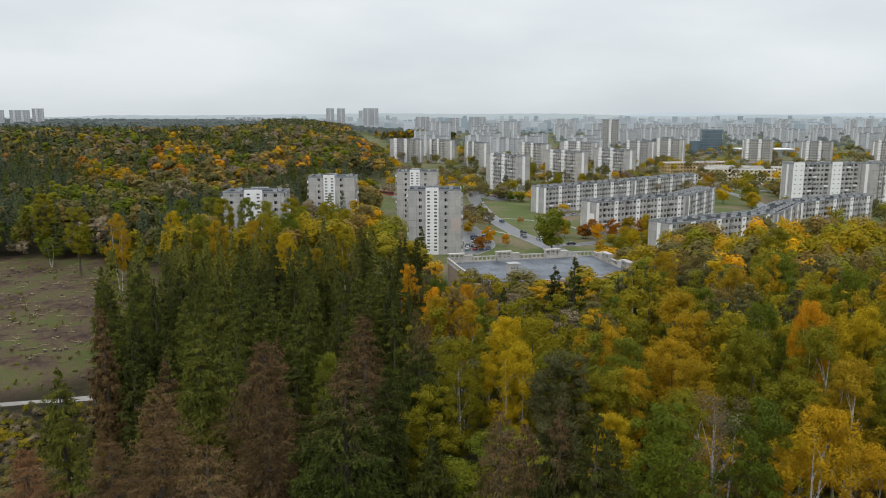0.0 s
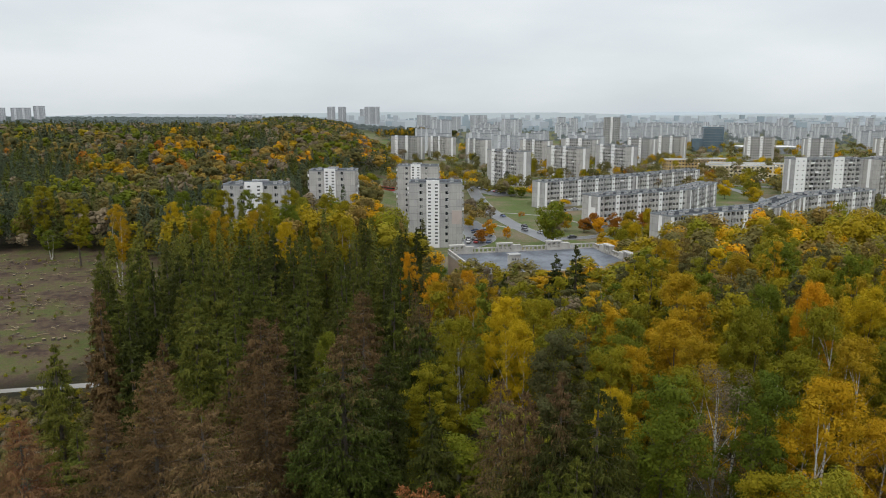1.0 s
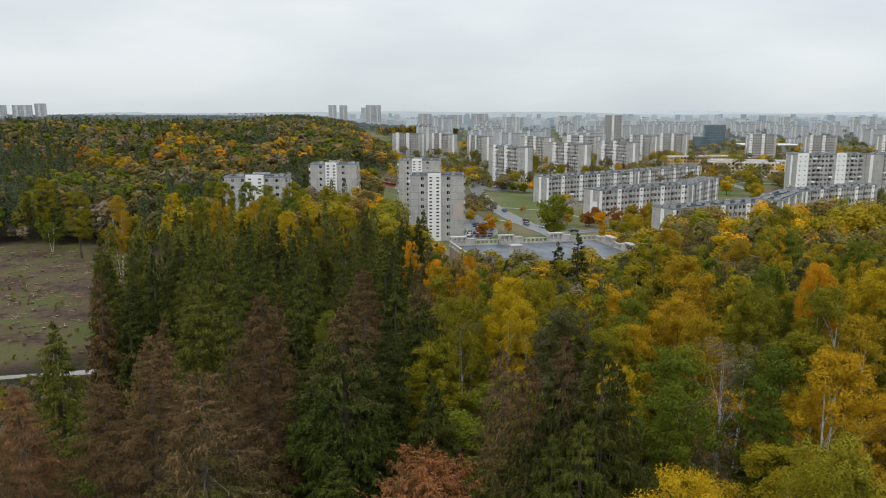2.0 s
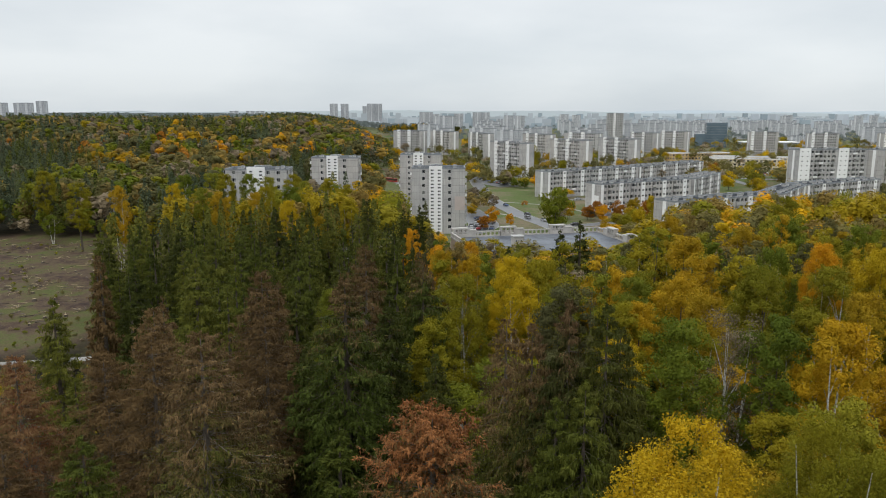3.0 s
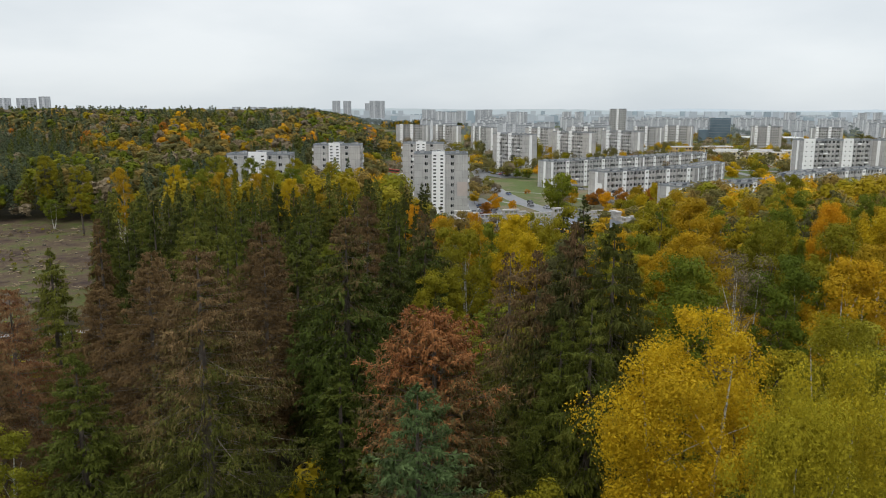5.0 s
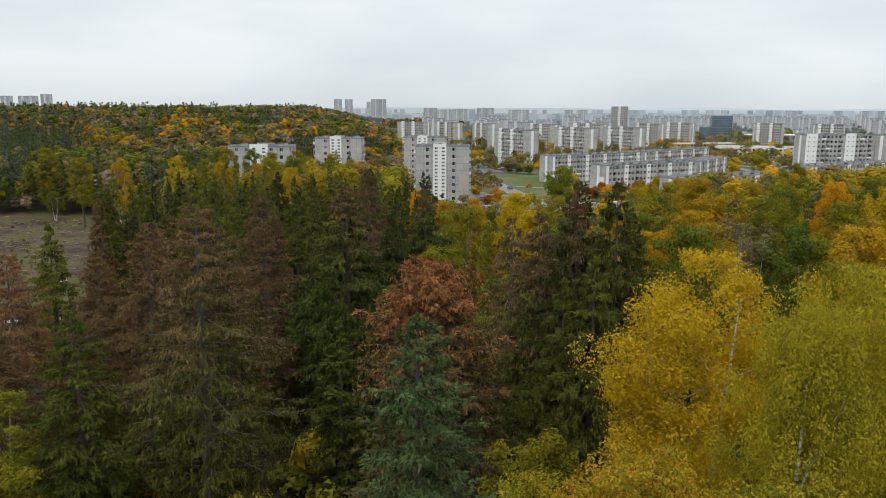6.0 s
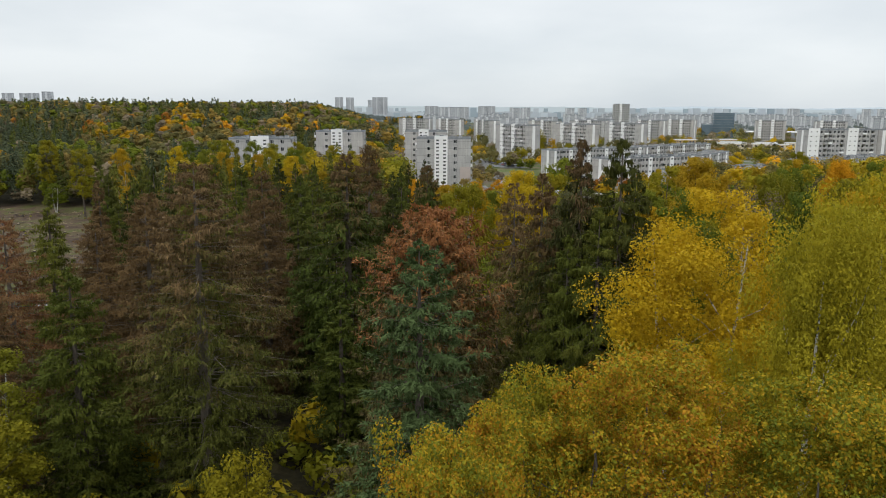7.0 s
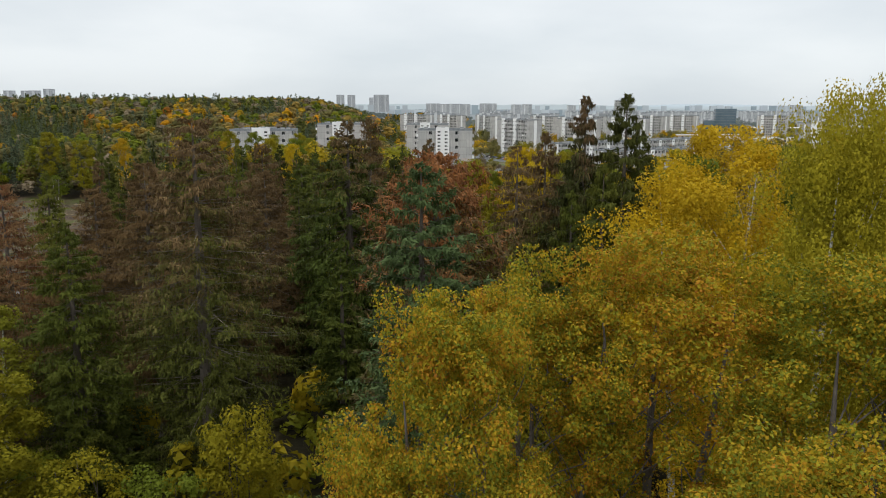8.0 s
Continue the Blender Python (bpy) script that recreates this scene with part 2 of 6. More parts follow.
M["tin"] = plain("grey_sheet_metal", (0.16, 0.175, 0.19), (0.28, 0.30, 0.32), 0.6, 0.75, 6, 0.1, 0.01)
M["frame"] = plain("white_window_frames", (0.62, 0.62, 0.61), (0.74, 0.74, 0.73), 0.6, 0.6, 8, 0.05, 0.005)


def window_glass():
    m, n, l, b = shader("window_glass", 0.08)
    o = n.new("ShaderNodeObjectInfo").outputs["Random"]
    g = n.new("ShaderNodeNewGeometry").outputs["Random Per Island"]
    f = n.new("ShaderNodeMath")
    f.operation = "FRACT"
    l.new(calc(n, l, "ADD", o, g), f.inputs[0])
    r = ramp(n, [(0.0, (0.008, 0.010, 0.012)), (0.70, (0.022, 0.026, 0.030)), (0.88, (0.07, 0.075, 0.08)), (1.0, (0.20, 0.20, 0.19))])
    l.new(f.outputs[0], r.inputs[0])
    l.new(r.outputs[0], b.inputs["Base Color"])
    b.inputs["IOR"].default_value = 1.45
    return m


M["glass"] = window_glass()
M["asphalt"] = plain("wet_asphalt", (0.105, 0.112, 0.120), (0.170, 0.176, 0.182), 0.12, 0.45, 4, 0.15, 0.01)
M["gravel"] = plain("pale_gravel", (0.24, 0.23, 0.215), (0.34, 0.33, 0.31), 0.3, 0.9, 6, 0.4, 0.03)
M["kerb"] = plain("concrete_kerb", (0.34, 0.34, 0.33), (0.44, 0.44, 0.43), 0.5, 0.9, 8, 0.2, 0.01)


def ground_mat():
    """Forest floor, felled clearing, town grass and leaf litter, by place."""
    m, n, l, b = shader("ground_cover", 0.95)
    g = n.new("ShaderNodeNewGeometry").outputs["Position"]
    sep = n.new("ShaderNodeSeparateXYZ")
    l.new(g, sep.inputs[0])
    n1, n2, n3 = noise_tex(n, l, g, 0.035, 5), noise_tex(n, l, g, 0.35, 5, 0.65), noise_tex(n, l, g, 2.5, 3)
    floor = ramp(n, [(0.35, (0.014, 0.013, 0.007)), (0.52, (0.028, 0.024, 0.011)), (0.68, (0.050, 0.040, 0.016))])
    l.new(n2, floor.inputs[0])
    lawn = ramp(n, [(0.36, (0.080, 0.125, 0.032)), (0.47, (0.105, 0.128, 0.044)), (0.54, (0.155, 0.140, 0.080)), (0.60, (0.190, 0.150, 0.105)), (0.68, (0.215, 0.130, 0.075))])
    l.new(calc(n, l, "ADD", calc(n, l, "MULTIPLY", n1, 0.6), calc(n, l, "MULTIPLY", n2, 0.4)), lawn.inputs[0])
    soil = ramp(n, [(0.36, (0.034, 0.024, 0.020)), (0.44, (0.068, 0.044, 0.032)), (0.50, (0.098, 0.072, 0.044)), (0.55, (0.092, 0.088, 0.034)), (0.62, (0.075, 0.092, 0.024))])
    n4 = noise_tex(n, l, g, 0.06, 4, 0.6)
    l.new(calc(n, l, "ADD", calc(n, l, "MULTIPLY", n2, 0.4), calc(n, l, "MULTIPLY", n4, 0.6)), soil.inputs[0])
    # the clearing: an oval about (-152, 212)
    ex = calc(n, l, "DIVIDE", calc(n, l, "ADD", sep.outputs["X"], 152), 86)
    ey = calc(n, l, "DIVIDE", calc(n, l, "SUBTRACT", sep.outputs["Y"], 212), 88)
    e = calc(n, l, "ADD", calc(n, l, "MULTIPLY", ex, ex), calc(n, l, "MULTIPLY", ey, ey))
    e = calc(n, l, "ADD", e, calc(n, l, "MULTIPLY", calc(n, l, "SUBTRACT", n2, 0.5), 0.5))
    oval = n.new("ShaderNodeMapRange")
    for key, v in (("From Min", 1.15), ("From Max", 0.9)):
        oval.inputs[key].default_value = v
    l.new(e, oval.inputs[0])
    # the town: beyond a line and right of the wooded hill
    ty = n.new("ShaderNodeMapRange")
    for key, v in (("From Min", 235.0), ("From Max", 262.0)):
        ty.inputs[key].default_value = v
    l.new(sep.outputs["Y"], ty.inputs[0])
    tx = n.new("ShaderNodeMapRange")
    for key, v in (("From Min", -0.30), ("From Max", -0.16)):
        tx.inputs[key].default_value = v
    l.new(calc(n, l, "DIVIDE", sep.outputs["X"], calc(n, l, "MAXIMUM", sep.outputs["Y"], 1.0)), tx.inputs[0])
    c = blend(n, l, floor.outputs[0], lawn.outputs[0], calc(n, l, "MULTIPLY", ty.outputs[0], tx.outputs[0]))
    c = blend(n, l, c, soil.outputs[0], oval.outputs[0])
    fine = ramp(n, [(0.3, (0.7, 0.7, 0.7)), (0.7, (1.2, 1.2, 1.2))])
    l.new(n3, fine.inputs[0])
    l.new(blend(n, l, c, fine.outputs[0], 1.0, "MULTIPLY"), b.inputs["Base Color"])
    bumped(n, l, b, n3, 0.6, 0.15)
    b.inputs["Specular IOR Level"].default_value = 0.15
    return m


M["ground"] = ground_mat()


def far_haze_mat(name, col, glow, vary=0.08):
    """Distant silhouettes: the haze of misty air put into base colour and emission."""
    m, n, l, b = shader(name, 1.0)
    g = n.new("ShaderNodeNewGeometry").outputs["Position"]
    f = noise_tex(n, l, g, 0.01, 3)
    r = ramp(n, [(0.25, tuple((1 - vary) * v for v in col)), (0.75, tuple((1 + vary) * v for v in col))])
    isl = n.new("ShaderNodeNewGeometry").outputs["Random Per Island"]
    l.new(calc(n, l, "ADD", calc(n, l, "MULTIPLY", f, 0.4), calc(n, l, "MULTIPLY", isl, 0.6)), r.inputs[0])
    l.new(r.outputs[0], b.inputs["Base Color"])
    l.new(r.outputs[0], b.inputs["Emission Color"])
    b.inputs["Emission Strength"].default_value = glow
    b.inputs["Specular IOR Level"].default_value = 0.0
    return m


# these far colours hold the haze themselves, helped by a weak glow
M["far_town"] = far_haze_mat("haze_glow_town", (0.33, 0.365, 0.395), 0.34, 0.12)
M["haze_trees"] = far_haze_mat("haze_glow_trees", (0.115, 0.135, 0.130), 0.35)
M["far_ridge"] = far_haze_mat("haze_glow_ridge", (0.36, 0.405, 0.435), 0.54, 0.0)
M["far_ridge_pale"] = far_haze_mat("haze_glow_pale_ridge", (0.37, 0.415, 0.445), 0.50, 0.0)
M["far_glass"] = far_haze_mat("haze_glow_windows", (0.20, 0.215, 0.23), 0.30)
# office glass, without glow: its blue is lightened for distance haze
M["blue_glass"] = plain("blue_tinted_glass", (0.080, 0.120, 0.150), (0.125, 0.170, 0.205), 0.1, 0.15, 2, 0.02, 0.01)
M["far_panel"] = far_haze_mat("haze_glow_panels", (0.31, 0.325, 0.34), 0.30)
M["far_white"] = far_haze_mat("haze_glow_white_panels", (0.42, 0.435, 0.45), 0.32)
M["far_wood"] = far_haze_mat("haze_glow_woods", (0.22, 0.265, 0.295), 0.40)


# ---- mesh helpers ----
def mesh_np(name, verts, k):
    """A mesh of loose k-sided faces; verts (faces * k, 3)."""
    verts = np.ascontiguousarray(verts, dtype=np.float32).reshape(-1, 3)
    nv = len(verts)
    me = bpy.data.meshes.new(name)
    me.vertices.add(nv)
    me.vertices.foreach_set("co", verts.ravel())
    me.loops.add(nv)
    me.loops.foreach_set("vertex_index", np.arange(nv, dtype=np.int32))
    me.polygons.add(nv // k)
    me.polygons.foreach_set("loop_start", np.arange(0, nv, k, dtype=np.int32))
    me.update(calc_edges=True)
    return me


class Faces:
    """Collects quads and boxes with a material each, and makes one mesh of them."""

    def __init__(self):
        self.v, self.f, self.m, self.mats = [], [], [], []

    def quad(self, pts, mat):
        if mat not in self.mats:
            self.mats.append(mat)
        i = len(self.v)
        self.v += [tuple(p) for p in pts]
        self.f.append(tuple(range(i, i + len(pts))))
        self.m.append(self.mats.index(mat))

    def box(self, x0, y0, z0, x1, y1, z1, mat, m=None):
        p = [Vector((x, y, z)) for z in (z0, z1) for y in (y0, y1) for x in (x0, x1)]
        if m is not None:
            p = [m @ q for q in p]
        for a in ((0, 2, 3, 1), (4, 5, 7, 6), (0, 1, 5, 4), (2, 6, 7, 3), (1, 3, 7, 5), (0, 4, 6, 2)):
            self.quad([p[i] for i in a], mat)

    def mesh(self, name):
        me = bpy.data.meshes.new(name)
        me.from_pydata(self.v, [], self.f)
        for key in self.mats:
            me.materials.append(M[key])
        me.polygons.foreach_set("material_index", self.m)
        me.update()
        return me


def part(name, me, parent, m=None, label=""):
    ob = new(name, me)
    ob.parent = parent
    if m is not None:
        ob.matrix_basis = m
    return tagged(ob, label)


def step(a, b, x):
    t = np.clip((x - a) / (b - a), 0, 1)
    return t * t * (3 - 2 * t)


# ---- ground ----
def ground_z(x, y):
    """A knoll under the nearest trees, level town and clearing, a wooded hill far left."""
    x, y = np.asarray(x, float), np.asarray(y, float)
    knoll = 8.0 * (1 - step(70, 135, y + 0.25 * np.abs(x)))
    s = x / np.maximum(y, 60.0)
    hill = 25.0 * step(300, 690, y + 0.12 * np.abs(x)) * step(0.06, 0.20, -s) * (1 - 0.45 * step(1700, 2600, y))
    hill = hill * (1 - 0.75 * step(740, 960, y) * (1 - step(1080, 1220, y)) * step(0.24, 0.36, -s))
    hill = np.where(y > 60, hill, 0)
    dip = -2.0 * step(0.30, 0.5, -s) * step(110, 170, y) * (1 - step(260, 330, y))
    mound = 9.0 * np.exp(-((x + 50) / 70) ** 2 - ((y - 1420) / 70) ** 2)
    return knoll + hill + dip + mound


def build_ground():
    ys = np.concatenate([np.arange(-240, 0, 24), np.arange(0, 340, 5), np.arange(340, 1000, 20), np.arange(1000, 2000, 60), np.linspace(2000, 4900, 12)])
    xs = np.concatenate([-np.geomspace(3600, 260, 26), np.arange(-250, 251, 6), np.geomspace(260, 3600, 26)])
    X, Y = np.meshgrid(xs, ys)
    Z = ground_z(X, Y)
    for i in range(Z.shape[0]):
        for j in range(Z.shape[1]):
            if Y[i, j] < 330 and abs(X[i, j]) < 250:
                Z[i, j] += 0.5 * noise.noise((X[i, j] * 0.06, Y[i, j] * 0.06, 0)) * (1 if Y[i, j] < 205 or X[i, j] < -60 else 0.0)
    nx = len(xs)
    v = np.stack([X, Y, Z], -1).reshape(-1, 3)
    f = [(i * nx + j, i * nx + j + 1, (i + 1) * nx + j + 1, (i + 1) * nx + j) for i in range(len(ys) - 1) for j in range(nx - 1)]
    me = bpy.data.meshes.new("ground")
    me.from_pydata(v.tolist(), [], f)
    me.materials.append(M["ground"])
    for p in me.polygons:
        p.use_smooth = True
    tagged(new("ground", me), "forest floor, felled clearing and autumn town lawns", "ground", kind="structure")


build_ground()


def strip(name, pts, width, mat, z, label, category):
    """A road or path: a flat band along a smooth line, with kerbs where it is asphalt."""
    pts = [Vector((*p, 0)) for p in pts]
    fine = []
    for i in range(len(pts) - 1):
        a, b = pts[max(i - 1, 0)], pts[i]
        c, d = pts[i + 1], pts[min(i + 2, len(pts) - 1)]
        for k in range(8):
            t = k / 8
            fine.append(0.5 * (2 * b + (c - a) * t + (2 * a - 5 * b + 4 * c - d) * t * t + (3 * b - a - 3 * c + d) * t ** 3))
    fine.append(pts[-1])
    F = Faces()
    rows = []
    for i, p in enumerate(fine):
        t = (fine[min(i + 1, len(fine) - 1)] - fine[max(i - 1, 0)]).normalized()
        s = Vector((-t.y, t.x, 0))
        g = float(ground_z(p.x, p.y)) + z
        row = [p - s * width / 2, p + s * width / 2]
        if mat == "asphalt":
            row = [p - s * (width / 2 + 0.2), row[0], row[1], p + s * (width / 2 + 0.2)]
        rows.append([Vector((q.x, q.y, g)) for q in row])
    up = Vector((0, 0, 0.13))
    for a, b in zip(rows, rows[1:]):
        if mat == "asphalt":
            F.quad((a[1], a[2], b[2], b[1]), mat)
            for i, j in ((0, 1), (2, 3)):
                F.quad((a[i] + up, a[j] + up, b[j] + up, b[i] + up), "kerb")
                F.quad((a[i], a[i] + up, b[i] + up, b[i]), "kerb")
                F.quad((a[j] + up, a[j], b[j], b[j] + up), "kerb")
        else:
            F.quad((a[0], a[1], b[1], b[0]), mat)
    return tagged(new(name, F.mesh(name)), label, category, kind="structure")


strip("road", [(16, 640), (20, 542), (22, 470), (26, 410), (34, 360), (43, 325), (50, 300), (56, 282)], 8.0, "asphalt", 0.06, "wet grey asphalt street with pale kerbs", "road")
strip("road_side", [(48, 318), (62, 322), (80, 333), (110, 345), (150, 372)], 5.5, "asphalt", 0.10, "narrow asphalt side street beside the low blocks", "road")
strip("road_car_park", [(8, 300), (16, 318), (14, 345), (10, 372)], 13.0, "asphalt", 0.08, "asphalt car park beside the tower block", "road")
strip("road_yard", [(22, 545), (30, 515), (42, 488)], 16.0, "asphalt", 0.11, "asphalt yard with rows of parked cars", "road")
strip("road_town", [(60, 690), (150, 640), (215, 560), (270, 540)], 7.0, "asphalt", 0.05, "asphalt street between the blocks", "road")
strip("road_school", [(150, 372), (185, 420), (205, 500), (200, 600), (170, 690)], 6.0, "asphalt", 0.07, "asphalt street past the school", "road")
strip("road_parking", [(215, 585), (240, 600), (275, 590)], 18.0, "asphalt", 0.09, "asphalt car park by the school", "road")
strip("road_between", [(60, 410), (90, 425), (125, 448), (165, 478)], 5.0, "asphalt", 0.07, "asphalt access lane between low blocks", "road")
strip("road_far", [(-20, 700), (60, 700), (200, 745), (420, 760), (560, 740)], 10.0, "asphalt", 0.06, "wide asphalt street across the town", "road")
strip("road_hillside", [(-90, 560), (-50, 540), (-34, 508), (-14, 470), (10, 452), (22, 445)], 6.0, "asphalt", 0.06, "asphalt lane at the foot of the hill", "road")
strip("path_forest", [(-150, 134), (-110, 137), (-88, 141), (-66, 148), (-48, 160), (-30, 176)], 4.2, "gravel", 0.12, "pale gravel track along the felled clearing", "path")
strip("path_lawn", [(10, 352), (20, 362), (30, 352), (40, 334)], 1.8, "gravel", 0.05, "pale footpath across the lawn", "path")
strip("path_blocks", [(28, 405), (44, 398), (60, 384), (72, 352)], 1.8, "gravel", 0.05, "pale footpath between lawns and blocks", "path")


# ---- buildings ----
SHARED = {}


def window_mesh(w, h):
    """A casement: white frame, mullion and a dark pane set back. Local x along the wall, y into it."""
    key = (round(w, 2), round(h, 2))
    if key not in SHARED:
        F = Faces()
        t = 0.07
        F.quad([(-w / 2, 0.07, 0), (w / 2, 0.07, 0), (w / 2, 0.07, h), (-w / 2, 0.07, h)], "glass")
        bars = [(-w / 2, -w / 2 + t, 0, h), (w / 2 - t, w / 2, 0, h), (-w / 2, w / 2, 0, t), (-w / 2, w / 2, h - t, h)]
        if w > 1.0:
            bars.append((-t / 2 + w * 0.12, t / 2 + w * 0.12, 0, h))
        for a, b, c, d in bars:
            F.quad([(a, 0, c), (b, 0, c), (b, 0, d), (a, 0, d)], "frame")
        SHARED[key] = F.mesh("window")
    return SHARED[key]


def block(label, x, y, yaw, bays, side_bays, storeys, sh=2.8, base=1.2, wall="panel", detail=2, category="apartment block", group="", z=None, roof_white=True, vents=True, patches=()):
    """A panel block. Its front runs from (x, y) along yaw; bays are (kind, width):
    w window, v two windows, b recessed balcony, s white stair strip with small lights, S wide white strip, p plain, q white plain."""
    L = sum(b[1] for b in bays)
    D = sum(b[1] for b in side_bays)
    H = base + storeys * sh
    root = new("apartment_building")
    g = float(ground_z(x, y)) if z is None else z
    root.matrix_basis = pose(x, y, g, 0, 0, yaw)
    tagged(root, label, category, group)
    W, strips = Faces(), []
    windows, balconies = [], []
    sides = [((0, 0), (1, 0), bays), ((L, 0), (0, 1), side_bays), ((L, D), (-1, 0), bays[::-1]), ((0, D), (0, -1), side_bays[::-1])]
    for si, (o, u, cols) in enumerate(sides):
        ux, uy = u
        nx, ny = uy, -ux
        yaw_w = math.degrees(math.atan2(uy, ux))

        def P(a, v, d):
            return (o[0] + ux * a - nx * d, o[1] + uy * a - ny * d, v)

        a0 = 0.0
        full = detail > 1 or si in (0, 3, 1)
        for kind, w in cols:
            a1 = a0 + w
            mat = ("far_white" if wall == "far_panel" else "white") if kind in "sSTq" else wall
            out = -0.18 if kind in "sST" else -0.05 if kind == "q" else 0.0
            A = W
            if kind in "sSTq":
                A = Faces()
                strips.append(A)
                for v0, v1 in [(0, base)] + [(base + k * sh, base + (k + 1) * sh) for k in range(storeys)]:
                    W.quad([P(a0, v0, 0), P(a1, v0, 0), P(a1, v1, 0), P(a0, v1, 0)], wall)
            top = H + (0.9 if kind in "ST" else 0.0)
            if kind in "pq" or not full:
                for v0, v1 in [(0, base)] + [(base + k * sh, base + (k + 1) * sh) for k in range(storeys)]:
                    A.quad([P(a0, v0, out), P(a1, v0, out), P(a1, v1, out), P(a0, v1, out)], mat)
            else:
                A.quad([P(a0, 0, out), P(a1, 0, out), P(a1, base, out), P(a0, base, out)], mat)
                if top > H:
                    A.quad([P(a0, H, out), P(a1, H, out), P(a1, top, out), P(a0, top, out)], mat)
                for k in range(storeys):
                    z0, z1 = base + k * sh, base + (k + 1) * sh
                    c = (a0 + a1) / 2
                    if kind == "w":
                        holes = [(c - 0.68, c + 0.68, z0 + 0.85, z0 + 2.3, 0.22)]
                    elif kind == "v":
                        holes = [(c - w * 0.26 - 0.65, c - w * 0.26 + 0.65, z0 + 0.85, z0 + 2.3, 0.22), (c + w * 0.26 - 0.65, c + w * 0.26 + 0.65, z0 + 0.85, z0 + 2.3, 0.22)]
                    elif kind == "b":
                        holes = [(a0 + 0.45, a1 - 0.45, z0 + 0.1, z0 + 2.35, 0.9)]
                    elif kind == "T":
                        q = 0.27 * w
                        holes = [(c - q - 0.6, c - q + 0.6, z0 + 0.3, z0 + 2.35, 0.2), (c + q - 0.6, c + q + 0.6, z0 + 0.3, z0 + 2.35, 0.2)]
                    else:
                        q = 0.24 * w
                        holes = [(c - q - 0.45, c - q + 0.45, z0 + 1.3, z0 + 1.95, 0.2), (c + q - 0.45, c + q + 0.45, z0 + 1.3, z0 + 1.95, 0.2)] if w > 3.0 else [(c - 0.55, c + 0.55, z0 + 1.15, z0 + 2.05, 0.2)]
                    e = a0
                    for h0, h1, v0, v1, d in holes:
                        A.quad([P(e, z0, out), P(h0, z0, out), P(h0, z1, out), P(e, z1, out)], mat)
                        A.quad([P(h0, z0, out), P(h1, z0, out), P(h1, v0, out), P(h0, v0, out)], mat)
                        A.quad([P(h0, v1, out), P(h1, v1, out), P(h1, z1, out), P(h0, z1, out)], mat)
                        d += out
                        for aa, va, ab, vb in ((h0, v0, h1, v0), (h1, v0, h1, v1), (h1, v1, h0, v1), (h0, v1, h0, v0)):
                            A.quad([P(aa, va, out), P(ab, vb, out), P(ab, vb, d), P(aa, va, d)], mat)
                        if kind == "b":
                            A.quad([P(h0, v0, d), P(h1, v0, d), P(h1, v1, d), P(h0, v1, d)], mat)
                            windows.append((P((h0 + h1) / 2, z0 + 0.75, d - 0.08), yaw_w, (h1 - h0) * 0.85, 1.5, si, round(a0, 1)))
                            balconies.append((P((h0 + h1) / 2, z0 - 0.12, 0.0), yaw_w, w - 0.6, si, round(a0, 1), (k * 7 + int(a0) * 3 + si) % 5))
                        elif kind == "T":
                            A.quad([P(h0, v0 + 0.7, d - 0.16), P(h1, v0 + 0.7, d - 0.16), P(h1, v1 - 0.7, d - 0.16), P(h0, v1 - 0.7, d - 0.16)], mat)
                            for v in (v0, v1 - 0.7):
                                windows.append((P((h0 + h1) / 2, v, d - 0.10), yaw_w, h1 - h0, 0.7, si, round(a0, 1)))
                        else:
                            windows.append((P((h0 + h1) / 2, v0, d - 0.10), yaw_w, h1 - h0, v1 - v0, si, round(a0, 1)))
                        e = h1
                    A.quad([P(e, z0, out), P(a1, z0, out), P(a1, z1, out), P(e, z1, out)], mat)
            if out:
                for aa in (a0, a1):
                    A.quad([P(aa, 0, out), P(aa, 0, 0.0), P(aa, top, 0.0), P(aa, top, out)], mat)
                A.quad([P(a0, top, out), P(a1, top, out), P(a1, top, 0.6), P(a0, top, 0.6)], mat)
            a0 = a1
    part("wall", W.mesh("wall"), root)
    if detail < 2:
        far_strip = Faces()
        for SW in strips:
            for q, k in zip(SW.f, SW.m):
                far_strip.quad([SW.v[i] for i in q], SW.mats[k])
        tagged(part("stair_strip", far_strip.mesh("stair_strip"), root), "white painted stairwell panels", kind="stuff")
        strips = []
    for SW in strips:
        part("stair_strip", SW.mesh("stair_strip"), root, None, "white painted stairwell panels")
    if detail > 1:
        for p, r, w, h, si, col in windows:
            part("window", window_mesh(w, h), root, pose(*p, 0, 0, r))
    else:
        F = Faces()
        for p, r, w, h, si, col in windows:
            m = pose(*p, 0, 0, r)
            # far panes take the glowing haze colour instead of dark glass
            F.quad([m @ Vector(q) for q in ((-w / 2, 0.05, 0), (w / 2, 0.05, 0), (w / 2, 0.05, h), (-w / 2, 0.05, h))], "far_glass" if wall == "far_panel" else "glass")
            F.quad([m @ Vector(q) for q in ((-0.06, 0.0, 0), (0.06, 0.0, 0), (0.06, 0.0, h), (-0.06, 0.0, h))], "frame")
        tagged(part("glazing", F.mesh("glazing"), root), kind="stuff")
    cols = {}
    for p, r, w, si, col, style in balconies:
        key = 0 if detail < 2 else (si, col, p[2])
        F = cols.setdefault(key, Faces())
        m = pose(*p, 0, 0, r)
        mat = (wall, "white", wall, "rail", wall)[style] if detail > 1 else wall
